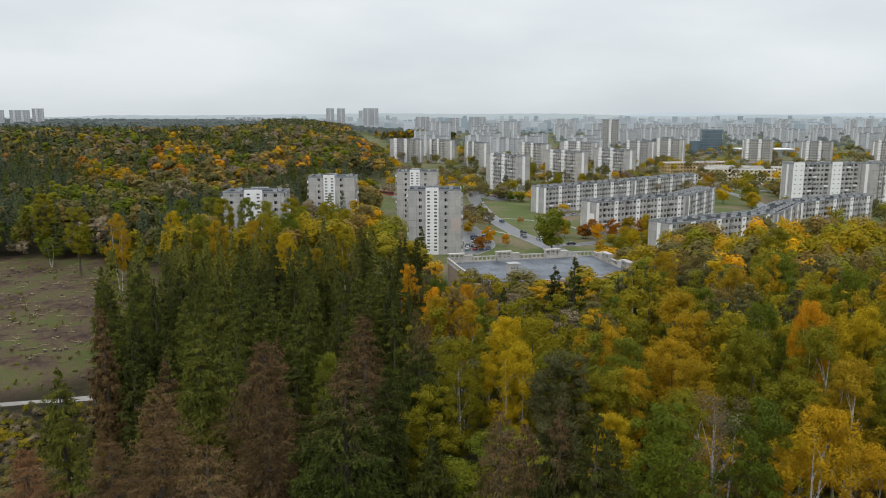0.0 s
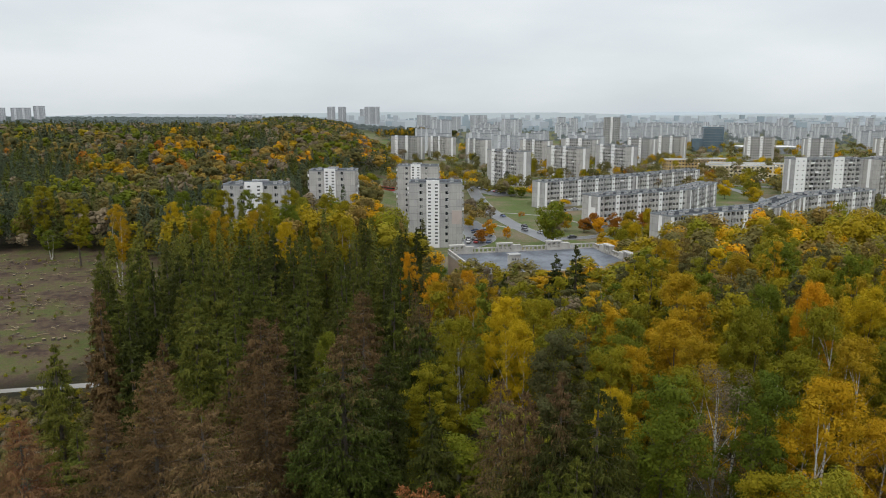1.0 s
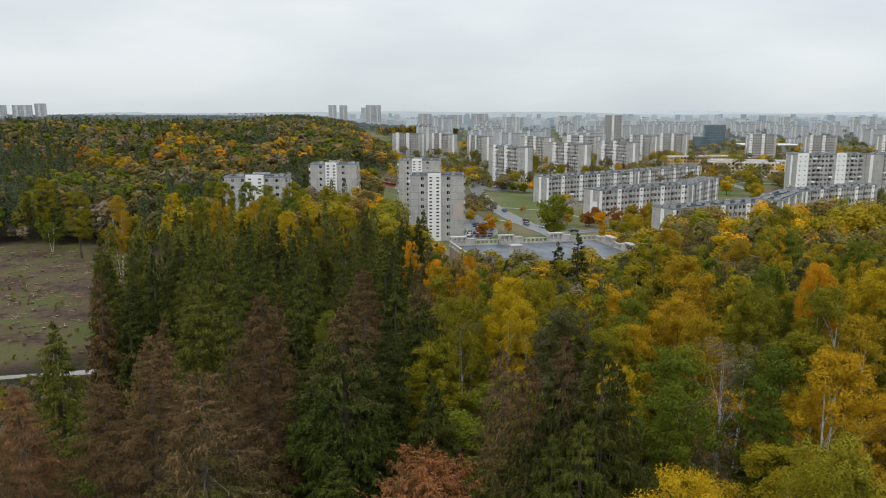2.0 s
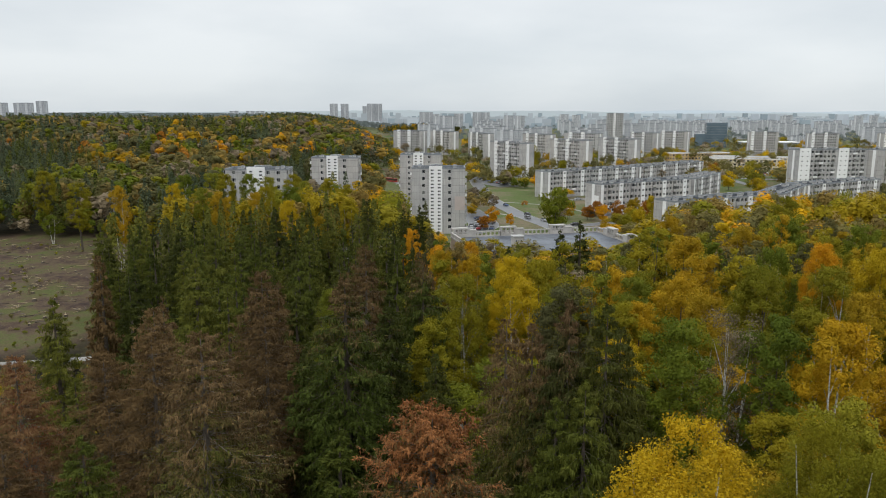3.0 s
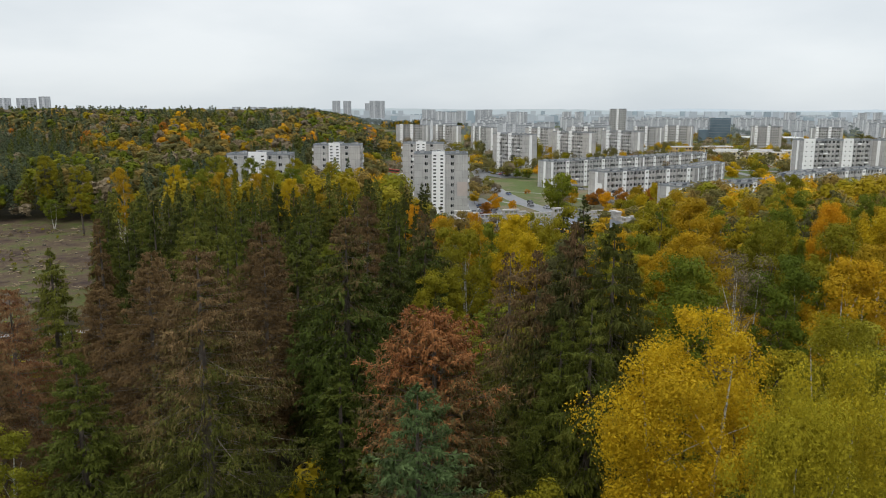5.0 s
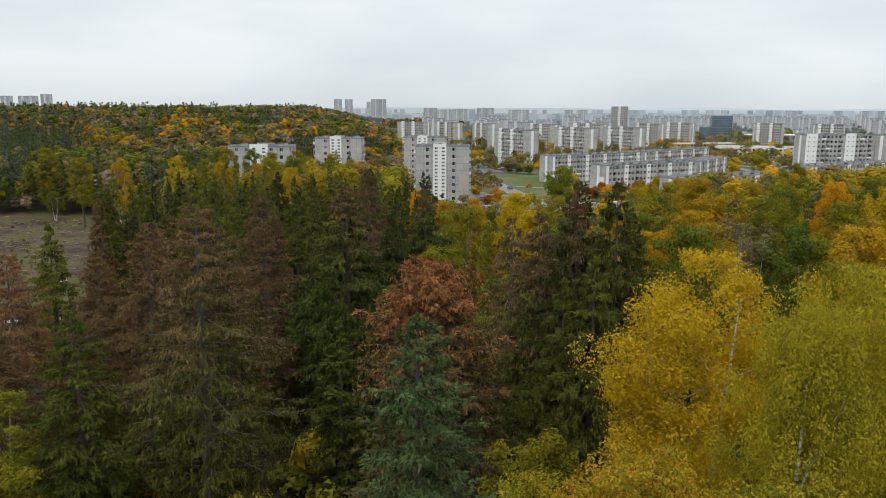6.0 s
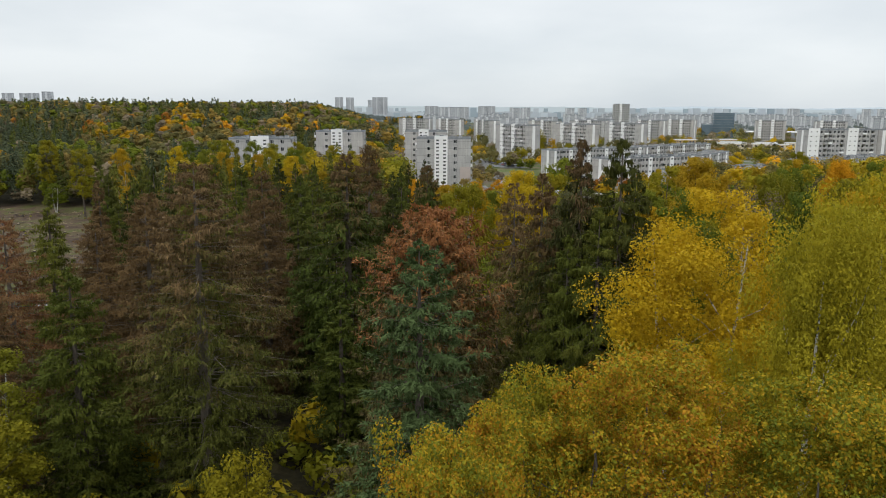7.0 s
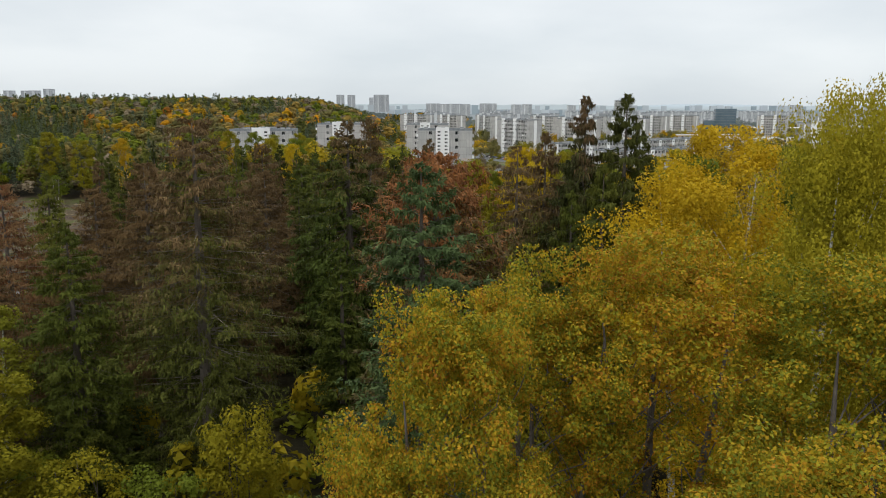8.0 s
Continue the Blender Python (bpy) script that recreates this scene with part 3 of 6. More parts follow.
        if detail < 2:
            for q in (((-w / 2, -0.6, 0), (w / 2, -0.6, 0), (w / 2, -0.6, 1.15), (-w / 2, -0.6, 1.15)), ((-w / 2, -0.6, 1.15), (w / 2, -0.6, 1.15), (w / 2, 0, 1.15), (-w / 2, 0, 1.15))):
                F.quad([m @ Vector(c) for c in q], mat)
            continue
        F.box(-w / 2, -0.75, 0.0, w / 2, 0.3, 0.14, wall, m)
        F.box(-w / 2, -0.75, 0.14, w / 2, -0.68, 1.1, mat, m)
        for s in (-1, 1):
            F.box(s * w / 2 - (0.06 if s > 0 else 0), -0.68, 0.14, s * w / 2 + (0.06 if s < 0 else 0), 0.0, 1.1, mat, m)
        if style in (1, 2):
            F.quad([m @ Vector(q) for q in ((-w / 2, -0.66, 1.1), (w / 2, -0.66, 1.1), (w / 2, -0.66, 2.5), (-w / 2, -0.66, 2.5))], "glass")
            for k in range(4):
                c = -w / 2 + w * k / 3
                F.box(c - 0.05, -0.73, 1.1, c + 0.05, -0.665, 2.5, "frame", m)
    for F in cols.values():
        o = part("balcony", F.mesh("balcony"), root)
        if detail < 2:
            o.name = "balcony_front"
            tagged(o, kind="stuff")
    for si, u0, u1, v0, v1, mat in patches:
        F = Faces()
        if si == 0:
            F.box(u0, -0.06, v0, u1, 0.0, v1, mat)
        else:
            F.box(-0.06, D - u1, v0, 0.0, D - u0, v1, mat)
        part("repair_panel", F.mesh("repair_panel"), root, None, "repaired facade panels in another tone")
    # roof: felt deck behind a low parapet with a metal coping
    R = Faces()
    R.quad([(0.3, 0.3, H - 0.25), (L - 0.3, 0.3, H - 0.25), (L - 0.3, D - 0.3, H - 0.25), (0.3, D - 0.3, H - 0.25)], "bitumen")
    for a, b, c, d in ((-0.1, -0.1, L + 0.1, 0.3), (-0.1, D - 0.3, L + 0.1, D + 0.1), (-0.1, 0.3, 0.3, D - 0.3), (L - 0.3, 0.3, L + 0.1, D - 0.3)):
        R.box(a, b, H - 0.3, c, d, H + 0.35, "tin" if roof_white else "rail")
    roof = part("roof", R.mesh("roof"), root)
    if vents:
        rng = random.Random(int(x * 7 + y))
        n = max(2, int(L / 6))
        V = Faces()
        V.box(-0.6, -0.9, 0, 0.6, 0.9, 1.0, "rail")
        V.box(-0.75, -1.05, 1.0, 0.75, 1.05, 1.14, "tin")
        vm = SHARED.setdefault("vent", V.mesh("vent"))
        for i in range(n):
            for s in (0.28, 0.72):
                if rng.random() < 0.85:
                    part("vent", vm, roof, pose(L * (i + 0.5) / n + rng.uniform(-1, 1), D * s, H - 0.26))
    return root


def sec5(n):
    """Bays of a five-storey block: n stairwell sections."""
    out = [("q", 1.6)]
    for i in range(n):
        out += [("w", 2.3), ("b", 3.0), ("w", 2.3), ("w", 2.2), ("s", 2.4), ("w", 2.2)]
    return out + [("p", 1.2)]


def sec9(n, lead="p"):
    out = [(lead, 1.6)]
    for i in range(n):
        out += [("S", 3.2), ("b", 2.8), ("w", 2.4), ("w", 2.4), ("b", 2.6)]
    return out + [("p", 2.4)]


TOWER = [("p", 2.6), ("w", 4.4), ("T", 5.2), ("p", 1.2), ("w", 3.6), ("p", 4.4)]
TSIDE = [("b", 3.2), ("w", 3.0), ("b", 3.2), ("w", 3.0)]
G = [("p", 4.6), ("q", 1.8), ("p", 4.6)]
GW = [("w", 4.0), ("q", 2.2), ("w", 4.8)]

# the four nine-storey towers at the edge of the wood
block("nine-storey grey panel tower with a white stairwell strip", -14.0, 298, 0, TOWER, TSIDE, 9, group="panel towers", patches=[(0, 17.2, 21.3, 9.6, 15.2, "pink")])
block("nine-storey grey panel tower standing behind its twin", -24.5, 393, -2, TOWER, TSIDE, 9, wall="panel_warm", group="panel towers")
block("nine-storey grey panel tower half hidden by the wood", -86.0, 289, 1, [("p", 2.0), ("w", 2.6), ("p", 1.4), ("w", 2.4), ("T", 7.0), ("w", 2.4), ("p", 1.4), ("w", 2.6), ("p", 2.0)], TSIDE, 9, group="panel towers")
block("nine-storey grey panel tower rising out of yellow trees", -62.5, 345, 0, TOWER, TSIDE, 9, wall="panel_warm", group="panel towers")

# five-storey rows
block("long five-storey grey panel block with white stair strips", 86.6, 281.2, 28.4, sec5(4), G, 5, group="five-storey blocks")
block("five-storey grey panel block set back behind its neighbour", 141.0, 310.5, 54, sec5(3), G, 5, wall="panel_warm", group="five-storey blocks")
block("five-storey grey panel block by golden trees", 169.5, 349.5, 31, sec5(4), G, 5, group="five-storey blocks")
block("five-storey grey panel block with white corner panels", 72.7, 349.8, 30.4, sec5(4), G, 5, wall="panel_warm", group="five-storey blocks", patches=[(3, 6.5, 9.5, 6.8, 9.6, "white")])
block("five-storey grey panel block turning a corner", 126.8, 381.5, 54, sec5(3), G, 5, group="five-storey blocks")
block("long five-storey grey panel block on a rise of lawns", 57.5, 421.9, 34.7, sec5(5), G, 5, group="five-storey blocks")
block("five-storey grey panel block among bare trees", 120.5, 466.5, 41, sec5(5), G, 5, wall="panel_warm", group="five-storey blocks")

# nine-storey rows behind
N9 = [("p", 6.0), ("S", 4.4), ("b", 2.8), ("w", 2.4), ("w", 2.4), ("b", 2.8), ("S", 4.4), ("b", 2.8), ("w", 2.4), ("w", 2.4), ("b", 2.8), ("w", 2.4), ("p", 2.6)]
G9 = [("p", 4.4), ("q", 2.4), ("p", 4.4)]
NINE = "nine-storey grey panel block with tall white strips"
block(NINE, 32.8, 568, -60, N9, G9, 9, group="nine-storey blocks")
block(NINE, 85.3, 622, -60, N9, G9, 9, wall="panel_warm", group="nine-storey blocks")
block(NINE, 132.4, 655, -62, N9, G9, 9, group="nine-storey blocks")
block(NINE + " and wide gables", 212, 451, 10, [("S", 7.4), ("w", 2.6), ("b", 3.0), ("b", 3.0), ("w", 2.6), ("w", 2.6), ("b", 3.0), ("p", 2.0), ("S", 6.8), ("w", 2.6), ("b", 3.0), ("w", 2.6), ("b", 3.0), ("p", 2.0)], G, 9, group="nine-storey blocks")
block(NINE + " beside yellow trees", 263, 452, 34, [("p", 2.6), ("b", 3.0), ("w", 2.6), ("b", 3.0), ("S", 6.8), ("w", 2.6), ("b", 3.0), ("w", 2.6), ("p", 3.0)], G, 9, wall="panel_warm", group="nine-storey blocks")
FAR9 = [
    (-62, 874, -35, 3), (-19, 874, -55, 4), (23, 804, -68, 4), (78, 773, -60, 3), (125, 804, -40, 3),
    (344, 855, -8, 2), (389, 806, 0, 2), (470, 812, 0, 2), (60, 905, -45, 3), (150, 900, -40, 3), (200, 820, -50, 2),
    (250, 880, -40, 2), (-30, 1010, -40, 3), (30, 1020, -45, 3), (95, 1010, -50, 3), (170, 1030, -40, 3),
]
# blocks beyond 890 m get panels with haze in colour and glow
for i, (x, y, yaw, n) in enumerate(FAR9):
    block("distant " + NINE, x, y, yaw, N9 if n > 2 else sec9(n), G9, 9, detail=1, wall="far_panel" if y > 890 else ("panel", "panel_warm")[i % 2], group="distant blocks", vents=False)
# copied far blocks wear the same glowing haze panels
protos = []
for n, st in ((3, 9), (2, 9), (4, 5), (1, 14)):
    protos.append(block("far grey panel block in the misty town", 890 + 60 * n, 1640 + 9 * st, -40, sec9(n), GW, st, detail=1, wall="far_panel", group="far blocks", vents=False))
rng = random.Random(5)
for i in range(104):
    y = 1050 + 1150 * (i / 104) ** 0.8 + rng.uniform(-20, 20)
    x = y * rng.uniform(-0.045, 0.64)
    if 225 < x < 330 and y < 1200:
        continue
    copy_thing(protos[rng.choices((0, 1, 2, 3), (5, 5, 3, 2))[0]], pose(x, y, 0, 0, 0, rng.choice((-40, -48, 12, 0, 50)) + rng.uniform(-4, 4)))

# except the sixteen-storey one, these use panels with haze in the colour
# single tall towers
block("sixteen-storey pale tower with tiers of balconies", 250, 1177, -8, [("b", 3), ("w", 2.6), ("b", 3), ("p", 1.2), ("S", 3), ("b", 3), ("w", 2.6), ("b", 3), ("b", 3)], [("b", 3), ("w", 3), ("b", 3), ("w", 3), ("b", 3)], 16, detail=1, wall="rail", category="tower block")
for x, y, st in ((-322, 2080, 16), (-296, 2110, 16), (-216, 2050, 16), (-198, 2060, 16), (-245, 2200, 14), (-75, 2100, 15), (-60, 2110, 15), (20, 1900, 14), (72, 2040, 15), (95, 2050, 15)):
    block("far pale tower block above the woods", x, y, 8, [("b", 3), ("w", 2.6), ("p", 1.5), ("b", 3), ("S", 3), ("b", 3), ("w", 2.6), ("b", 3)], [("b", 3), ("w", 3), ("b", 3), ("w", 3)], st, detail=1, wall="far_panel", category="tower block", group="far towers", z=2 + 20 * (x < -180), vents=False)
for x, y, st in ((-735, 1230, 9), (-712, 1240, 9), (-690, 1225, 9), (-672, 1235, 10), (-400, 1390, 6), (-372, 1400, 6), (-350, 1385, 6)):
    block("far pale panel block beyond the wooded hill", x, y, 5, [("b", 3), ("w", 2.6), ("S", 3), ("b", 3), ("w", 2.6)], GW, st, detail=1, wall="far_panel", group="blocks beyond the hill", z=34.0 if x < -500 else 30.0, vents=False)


def brick_hall():
    root = new("brick_building")
    root.matrix_basis = pose(-792, 1250, 34, 0, 0, 5)
    tagged(root, "low dull red building beyond the wooded hill", "building")
    F = Faces()
    F.box(0, 0, -4, 52, 20, 9, "far_brick")
    part("wall", F.mesh("wall"), root)
    R = Faces()
    R.box(-0.5, -0.5, 9, 52.5, 20.5, 9.6, "far_panel")
    part("roof", R.mesh("roof"), root)


# dull red brick with haze put into its colour as a weak glow
M["far_brick"] = far_haze_mat("haze_glow_brick", (0.34, 0.25, 0.24), 0.25)
brick_hall()


def office():
    root = new("office_building")
    root.matrix_basis = pose(362, 1050, 0, 0, 0, -12)
    tagged(root, "dark blue glass office block with a lower wing", "office building")
    F = Faces()
    F.box(0, 0, 0, 27, 20, 34, "blue_glass")
    F.box(-14, 3, 0, 0, 20, 18, "blue_glass")
    part("wall", F.mesh("wall"), root)
    for k in range(9):
        S = Faces()
        S.box(-0.3, -0.3, 3.6 * k + 3.2, 27.3, 20.3, 3.6 * k + 3.5, "tin")
        part("cornice", S.mesh("cornice"), root)
    low = new("shopping_hall")
    low.matrix_basis = pose(392, 990, 0, 0, 0, -5)
    tagged(low, "low blue and white shopping hall", "shop")
    S = Faces()
    S.box(0, 0, 0, 70, 30, 9, "tin")
    part("wall", S.mesh("wall"), low)
    S = Faces()
    S.box(-0.4, -0.4, 9, 70.4, 30.4, 10, "white")
    part("roof", S.mesh("roof"), low)


office()


def school(label, x, y, yaw, L, D, storeys, mat, wings=()):
    root = new("school_building")
    root.matrix_basis = pose(x, y, 0, 0, 0, yaw)
    tagged(root, label, "school", "school wings")
    H = 3.2 * storeys
    W = Faces()
    W.box(0, 0, 0, L, D, H, mat)
    part("wall", W.mesh("wall"), root)
    R = Faces()
    R.quad([(0.4, 0.4, H + 0.1), (L - 0.4, 0.4, H + 0.1), (L - 0.4, D - 0.4, H + 0.1), (0.4, D - 0.4, H + 0.1)], "bitumen")
    for a, b, c, d in ((-0.2, -0.2, L + 0.2, 0.4), (-0.2, D - 0.4, L + 0.2, D + 0.2), (-0.2, 0.4, 0.4, D - 0.4), (L - 0.4, 0.4, L + 0.2, D - 0.4)):
        R.box(a, b, H, c, d, H + 0.6, "white")
    part("roof", R.mesh("roof"), root)
    n = int(L / 3.4)
    for i in range(n):
        for k in range(storeys):
            part("window", window_mesh(1.9, 1.7), root, pose((i + 0.5) * L / n, -0.12, 3.2 * k + 0.9))
    n = int(D / 3.4)
    for i in range(n):
        for k in range(storeys):
            part("window", window_mesh(1.9, 1.7), root, pose(-0.12, D - (i + 0.5) * D / n, 3.2 * k + 0.9, 0, 0, -90))
    return root


school("cream two-storey school wing with a flat roof", 219, 640, -14, 62, 13, 3, "cream")
school("cream school wing behind an inner yard", 232, 668, -14, 70, 12, 3, "cream")
school("ochre school wing with a flat roof", 214, 712, 14, 62, 12, 3, "ochre")


def podium():
    """The flat-roofed hall in front: wet felt deck, pale pierced parapet, small gate houses and a stair hut."""
    root = new("flat_roofed_hall")
    root.matrix_basis = pose(1.5, 241, 0, 0, 0, 14)
    tagged(root, "low hall with a wet felt roof and pierced pale parapet", "hall")
    L, D, H = 52.0, 33.0, 8.0
    W = Faces()
    W.box(0, -D, 0, L, 0, H, "hall_wall")
    part("wall", W.mesh("wall"), root)
    R = Faces()
    R.quad([(0.3, -D + 0.3, H + 0.05), (L - 0.3, -D + 0.3, H + 0.05), (L - 0.3, -0.3, H + 0.05), (0.3, -0.3, H + 0.05)], "deck")
    part("roof", R.mesh("roof"), root, None, "blue-grey wet roofing felt with patches")
    low = Faces()
    low.box(0, -D, H, L, -D + 0.4, H + 0.45, "parapet")
    part("parapet", low.mesh("parapet"), root)
    P = Faces()
    P.box(-0.22, -0.2, 0.45, 0.22, 0.2, 1.5, "parapet")
    post = P.mesh("post")
    for name, a, b, yaw, ln in (("parapet", 0, 0, 0, L), ("parapet", L, -D, 90, D), ("parapet", 0, -D, 90, D)):
        F = Faces()
        F.box(0, -0.22, 0, ln, 0.22, 0.45, "parapet")
        F.box(0, -0.26, 1.5, ln, 0.26, 1.85, "parapet")
        pa = part(name, F.mesh(name), root, pose(a, b, H, 0, 0, yaw), "pale rendered parapet pierced by square openings")
        n = int(ln / 1.45)
        for i in range(n + 1):
            part("post", post, pa, pose(0.25 + (ln - 0.5) * i / n, 0, 0))
    gate = Faces()
    for k in range(4):
        gate.box(-2.6 + 1.55 * k, -0.7, 0, -2.05 + 1.55 * k, 0.7, 2.7, "parapet")
    gate.box(-2.6, -0.7, 0, 2.6, 0.7, 1.0, "parapet")
    gate.box(-2.8, -0.9, 2.7, 2.8, 0.9, 3.15, "parapet")
    gate.box(2.6, -0.6, 0, 5.4, 0.6, 2.1, "parapet")
    gate.box(2.5, -0.75, 2.1, 5.6, 0.75, 2.4, "parapet")
    gm = gate.mesh("gate_house")
    for a, b, r in ((3.0, 0.2, 0), (19.5, 0.2, 0), (37.0, 0.2, 0), (L, -11, 90), (L, -25, 90)):
        part("gate_house", gm, root, pose(a, b, H, 0, 0, r))
    h = Faces()
    h.box(-1.6, -1.3, 0, 1.6, 1.3, 3.7, "parapet")
    h.box(-1.85, -1.55, 3.7, 1.85, 1.55, 4.0, "kerb")
    h.box(-1.65, -1.36, 0.1, 1.65, 1.36, 0.5, "bitumen")
    hut = part("stair_hut", h.mesh("stair_hut"), root, pose(14.6, -23.5, H + 0.05), "small pale rendered roof hut")
    for k in (-0.8, 0.0, 0.8):
        part("window", window_mesh(0.5, 0.7), hut, pose(k, -1.42, 2.2))


M["hall_wall"] = plain("brown_rendered_wall", (0.30, 0.23, 0.17), (0.42, 0.33, 0.26), 0.25, 0.9, 5, 0.2, 0.02)
M["parapet"] = plain("weathered_pale_render", (0.36, 0.34, 0.31), (0.52, 0.50, 0.47), 0.35, 0.9, 4, 0.2, 0.02)
M["deck"] = plain("wet_felt_deck", (0.050, 0.060, 0.076), (0.175, 0.195, 0.225), 0.16, 0.5, 1.2, 0.1, 0.01)
M["deck"].node_tree.nodes["Principled BSDF"].inputs["Specular IOR Level"].default_value = 0.3
podium()


def car_meshes(mat):
    """Body with bonnet, cabin and boot by a swept profile; wheels apart."""
    prof = [(-2.1, 0.35), (-2.15, 0.75), (-1.9, 0.95), (-1.35, 1.0), (-0.8, 1.42), (0.75, 1.45), (1.3, 1.0), (1.95, 0.92), (2.1, 0.65), (2.05, 0.35)]
    F = Faces()
    n = len(prof)
    for s, w in ((-1, 0.86), (1, 0.86)):
        pts = [(px, s * (w if pz < 1.1 else 0.68), pz) for px, pz in prof]
        low = [pts[i] for i in (0, 1, 2, 3, 6, 7, 8, 9)]
        F.quad(low if s < 0 else low[::-1], mat)
        up = [pts[i] for i in (3, 4, 5, 6)]
        F.quad(up if s < 0 else up[::-1], "glass")
    for i in range(n - 1):
        a, b = prof[i], prof[i + 1]
        wa, wb = (0.86 if a[1] < 1.1 else 0.68), (0.86 if b[1] < 1.1 else 0.68)
        F.quad([(a[0], -wa, a[1]), (b[0], -wb, b[1]), (b[0], wb, b[1]), (a[0], wa, a[1])][::-1], "glass" if i in (3, 5) else mat)
    wh = Faces()
    k = 12
    for y in (-0.1, 0.1):
        ring = [(0.31 * math.cos(2 * math.pi * i / k), y, 0.31 * math.sin(2 * math.pi * i / k)) for i in range(k)]
        wh.quad(ring if y < 0 else ring[::-1], "tyre")
    for i in range(k):
        a, b = 2 * math.pi * i / k, 2 * math.pi * (i + 1) / k
        wh.quad([(0.31 * math.cos(a), -0.1, 0.31 * math.sin(a)), (0.31 * math.cos(a), 0.1, 0.31 * math.sin(a)), (0.31 * math.cos(b), 0.1, 0.31 * math.sin(b)), (0.31 * math.cos(b), -0.1, 0.31 * math.sin(b))], "tyre")
    return F.mesh("body"), wh.mesh("wheel")


def paint(name, c):
    m, n, l, b = shader(name, 0.3)
    b.inputs["Base Color"].default_value = (*c, 1)
    b.inputs["Coat Weight"].default_value = 0.5
    return m


M["tyre"] = plain("black_rubber", (0.018, 0.018, 0.018), (0.03, 0.03, 0.03), 2)
CARS = {}
for cname, col in (("white", (0.75, 0.75, 0.75)), ("silver", (0.42, 0.43, 0.44)), ("black", (0.02, 0.02, 0.024)), ("blue", (0.04, 0.07, 0.16)), ("red", (0.35, 0.03, 0.03)), ("grey", (0.14, 0.14, 0.15))):
    M["car_" + cname] = paint(cname + "_car_paint", col)
    body, wheel = car_meshes("car_" + cname)
    CARS[cname] = (body, wheel)


def car(x, y, yaw, cname, z=0.12):
    root = new("car")
    root.matrix_basis = pose(x, y, z, 0, 0, yaw)
    tagged(root, cname + " saloon car parked on wet asphalt", "car", "parked cars")
    body, wheel = CARS[cname]
    part("body", body, root)
    for a in (-1.3, 1.3):
        for b in (-0.8, 0.8):
            part("wheel", wheel, root, pose(a, b, 0.31))


rng = random.Random(11)
names = ["white", "silver", "black", "blue", "red", "grey", "silver", "black", "grey"]
for i in range(7):
    car(10.5 + 2.9 * (i % 4) + rng.uniform(-0.3, 0.3), 309 + 7 * (i // 4), 78 + rng.uniform(-4, 4), names[(i * 4) % 9], 0.09)
for i in range(6):
    car(14.5 + rng.uniform(-0.3, 0.3) + (i % 2) * 4.8, 326 + 3.1 * (i // 2) * 2, 8 + rng.uniform(-4, 4), names[(i * 5 + 1) % 9], 0.09)
for i in range(12):
    car(25.5 + i * 1.3, 537 - 3.3 * i, 28 + rng.uniform(-4, 4), names[(i * 7 + 2) % 9])
for i in range(10):
    car(32.0 + i * 1.35, 540 - 3.4 * i, 28 + rng.uniform(-4, 4), names[(i * 2 + 1) % 9])
for x, y, yaw, c in ((23.2, 440, 100, "black"), (25.0, 470, 98, "silver"), (31, 388, 105, "blue"), (38.5, 352, 108, "black"), (37.5, 341, 108, "grey"), (44, 333, 112, "silver"), (56, 320.5, 12, "black"), (92, 338.5, 20, "grey"), (100, 343, 20, "black")):
    car(x, y, yaw, c)


for i in range(16):
    car(216 + 3.4 * i, 590 + 6.5 * math.sin(i * 0.2) + rng.uniform(-0.5, 0.5) + (7 if i % 3 == 0 else 0), 85, names[(i * 5 + 3) % 9])
for i in range(12):
    car(66 + 7.5 * i, 411.5 + 4.2 * i + rng.uniform(-0.5, 0.5) - 0.03 * i * i, 28, names[(i * 4 + 2) % 9])


def bus():
    root = new("bus")
    root.matrix_basis = pose(-40, 520, 0.08, 0, 0, -52)
    tagged(root, "long red and white bus standing on the lane", "bus")
    F = Faces()
    F.box(-8, -1.25, 0.4, 8, 1.25, 1.5, "car_red")
    F.box(-8, -1.25, 2.5, 8, 1.25, 3.0, "car_red")
    F.box(-7.95, -1.2, 1.5, 7.95, 1.2, 2.5, "glass")
    part("body", F.mesh("body"), root)
    for a in (-5, 0.5, 5.5):
        for b in (-1.15, 1.15):
            o = part("wheel", CARS["red"][1], root, pose(a, b, 0.48) @ Matrix.Diagonal((1.55, 1.3, 1.55, 1)))


bus()


# ---- trees ----
def unit(v):
    return v / np.maximum(np.linalg.norm(v, axis=-1, keepdims=True), 1e-9)


def stick(F, a, b, ra, rb, k, mat):
    """A tapered limb from a to b."""
    a, b = Vector(a), Vector(b)
    t = (b - a).normalized()
    s = t.cross(Vector((0.3, 0.2, 1)) if abs(t.z) < 0.9 else Vector((1, 0, 0))).normalized()
    q = t.cross(s)
    ring = [(math.cos(2 * math.pi * i / k), math.sin(2 * math.pi * i / k)) for i in range(k)]
    for i in range(k):
        c, d = ring[i], ring[(i + 1) % k]
        F.quad([a + (s * c[0] + q * c[1]) * ra, a + (s * d[0] + q * d[1]) * ra, b + (s * d[0] + q * d[1]) * rb, b + (s * c[0] + q * c[1]) * rb], mat)


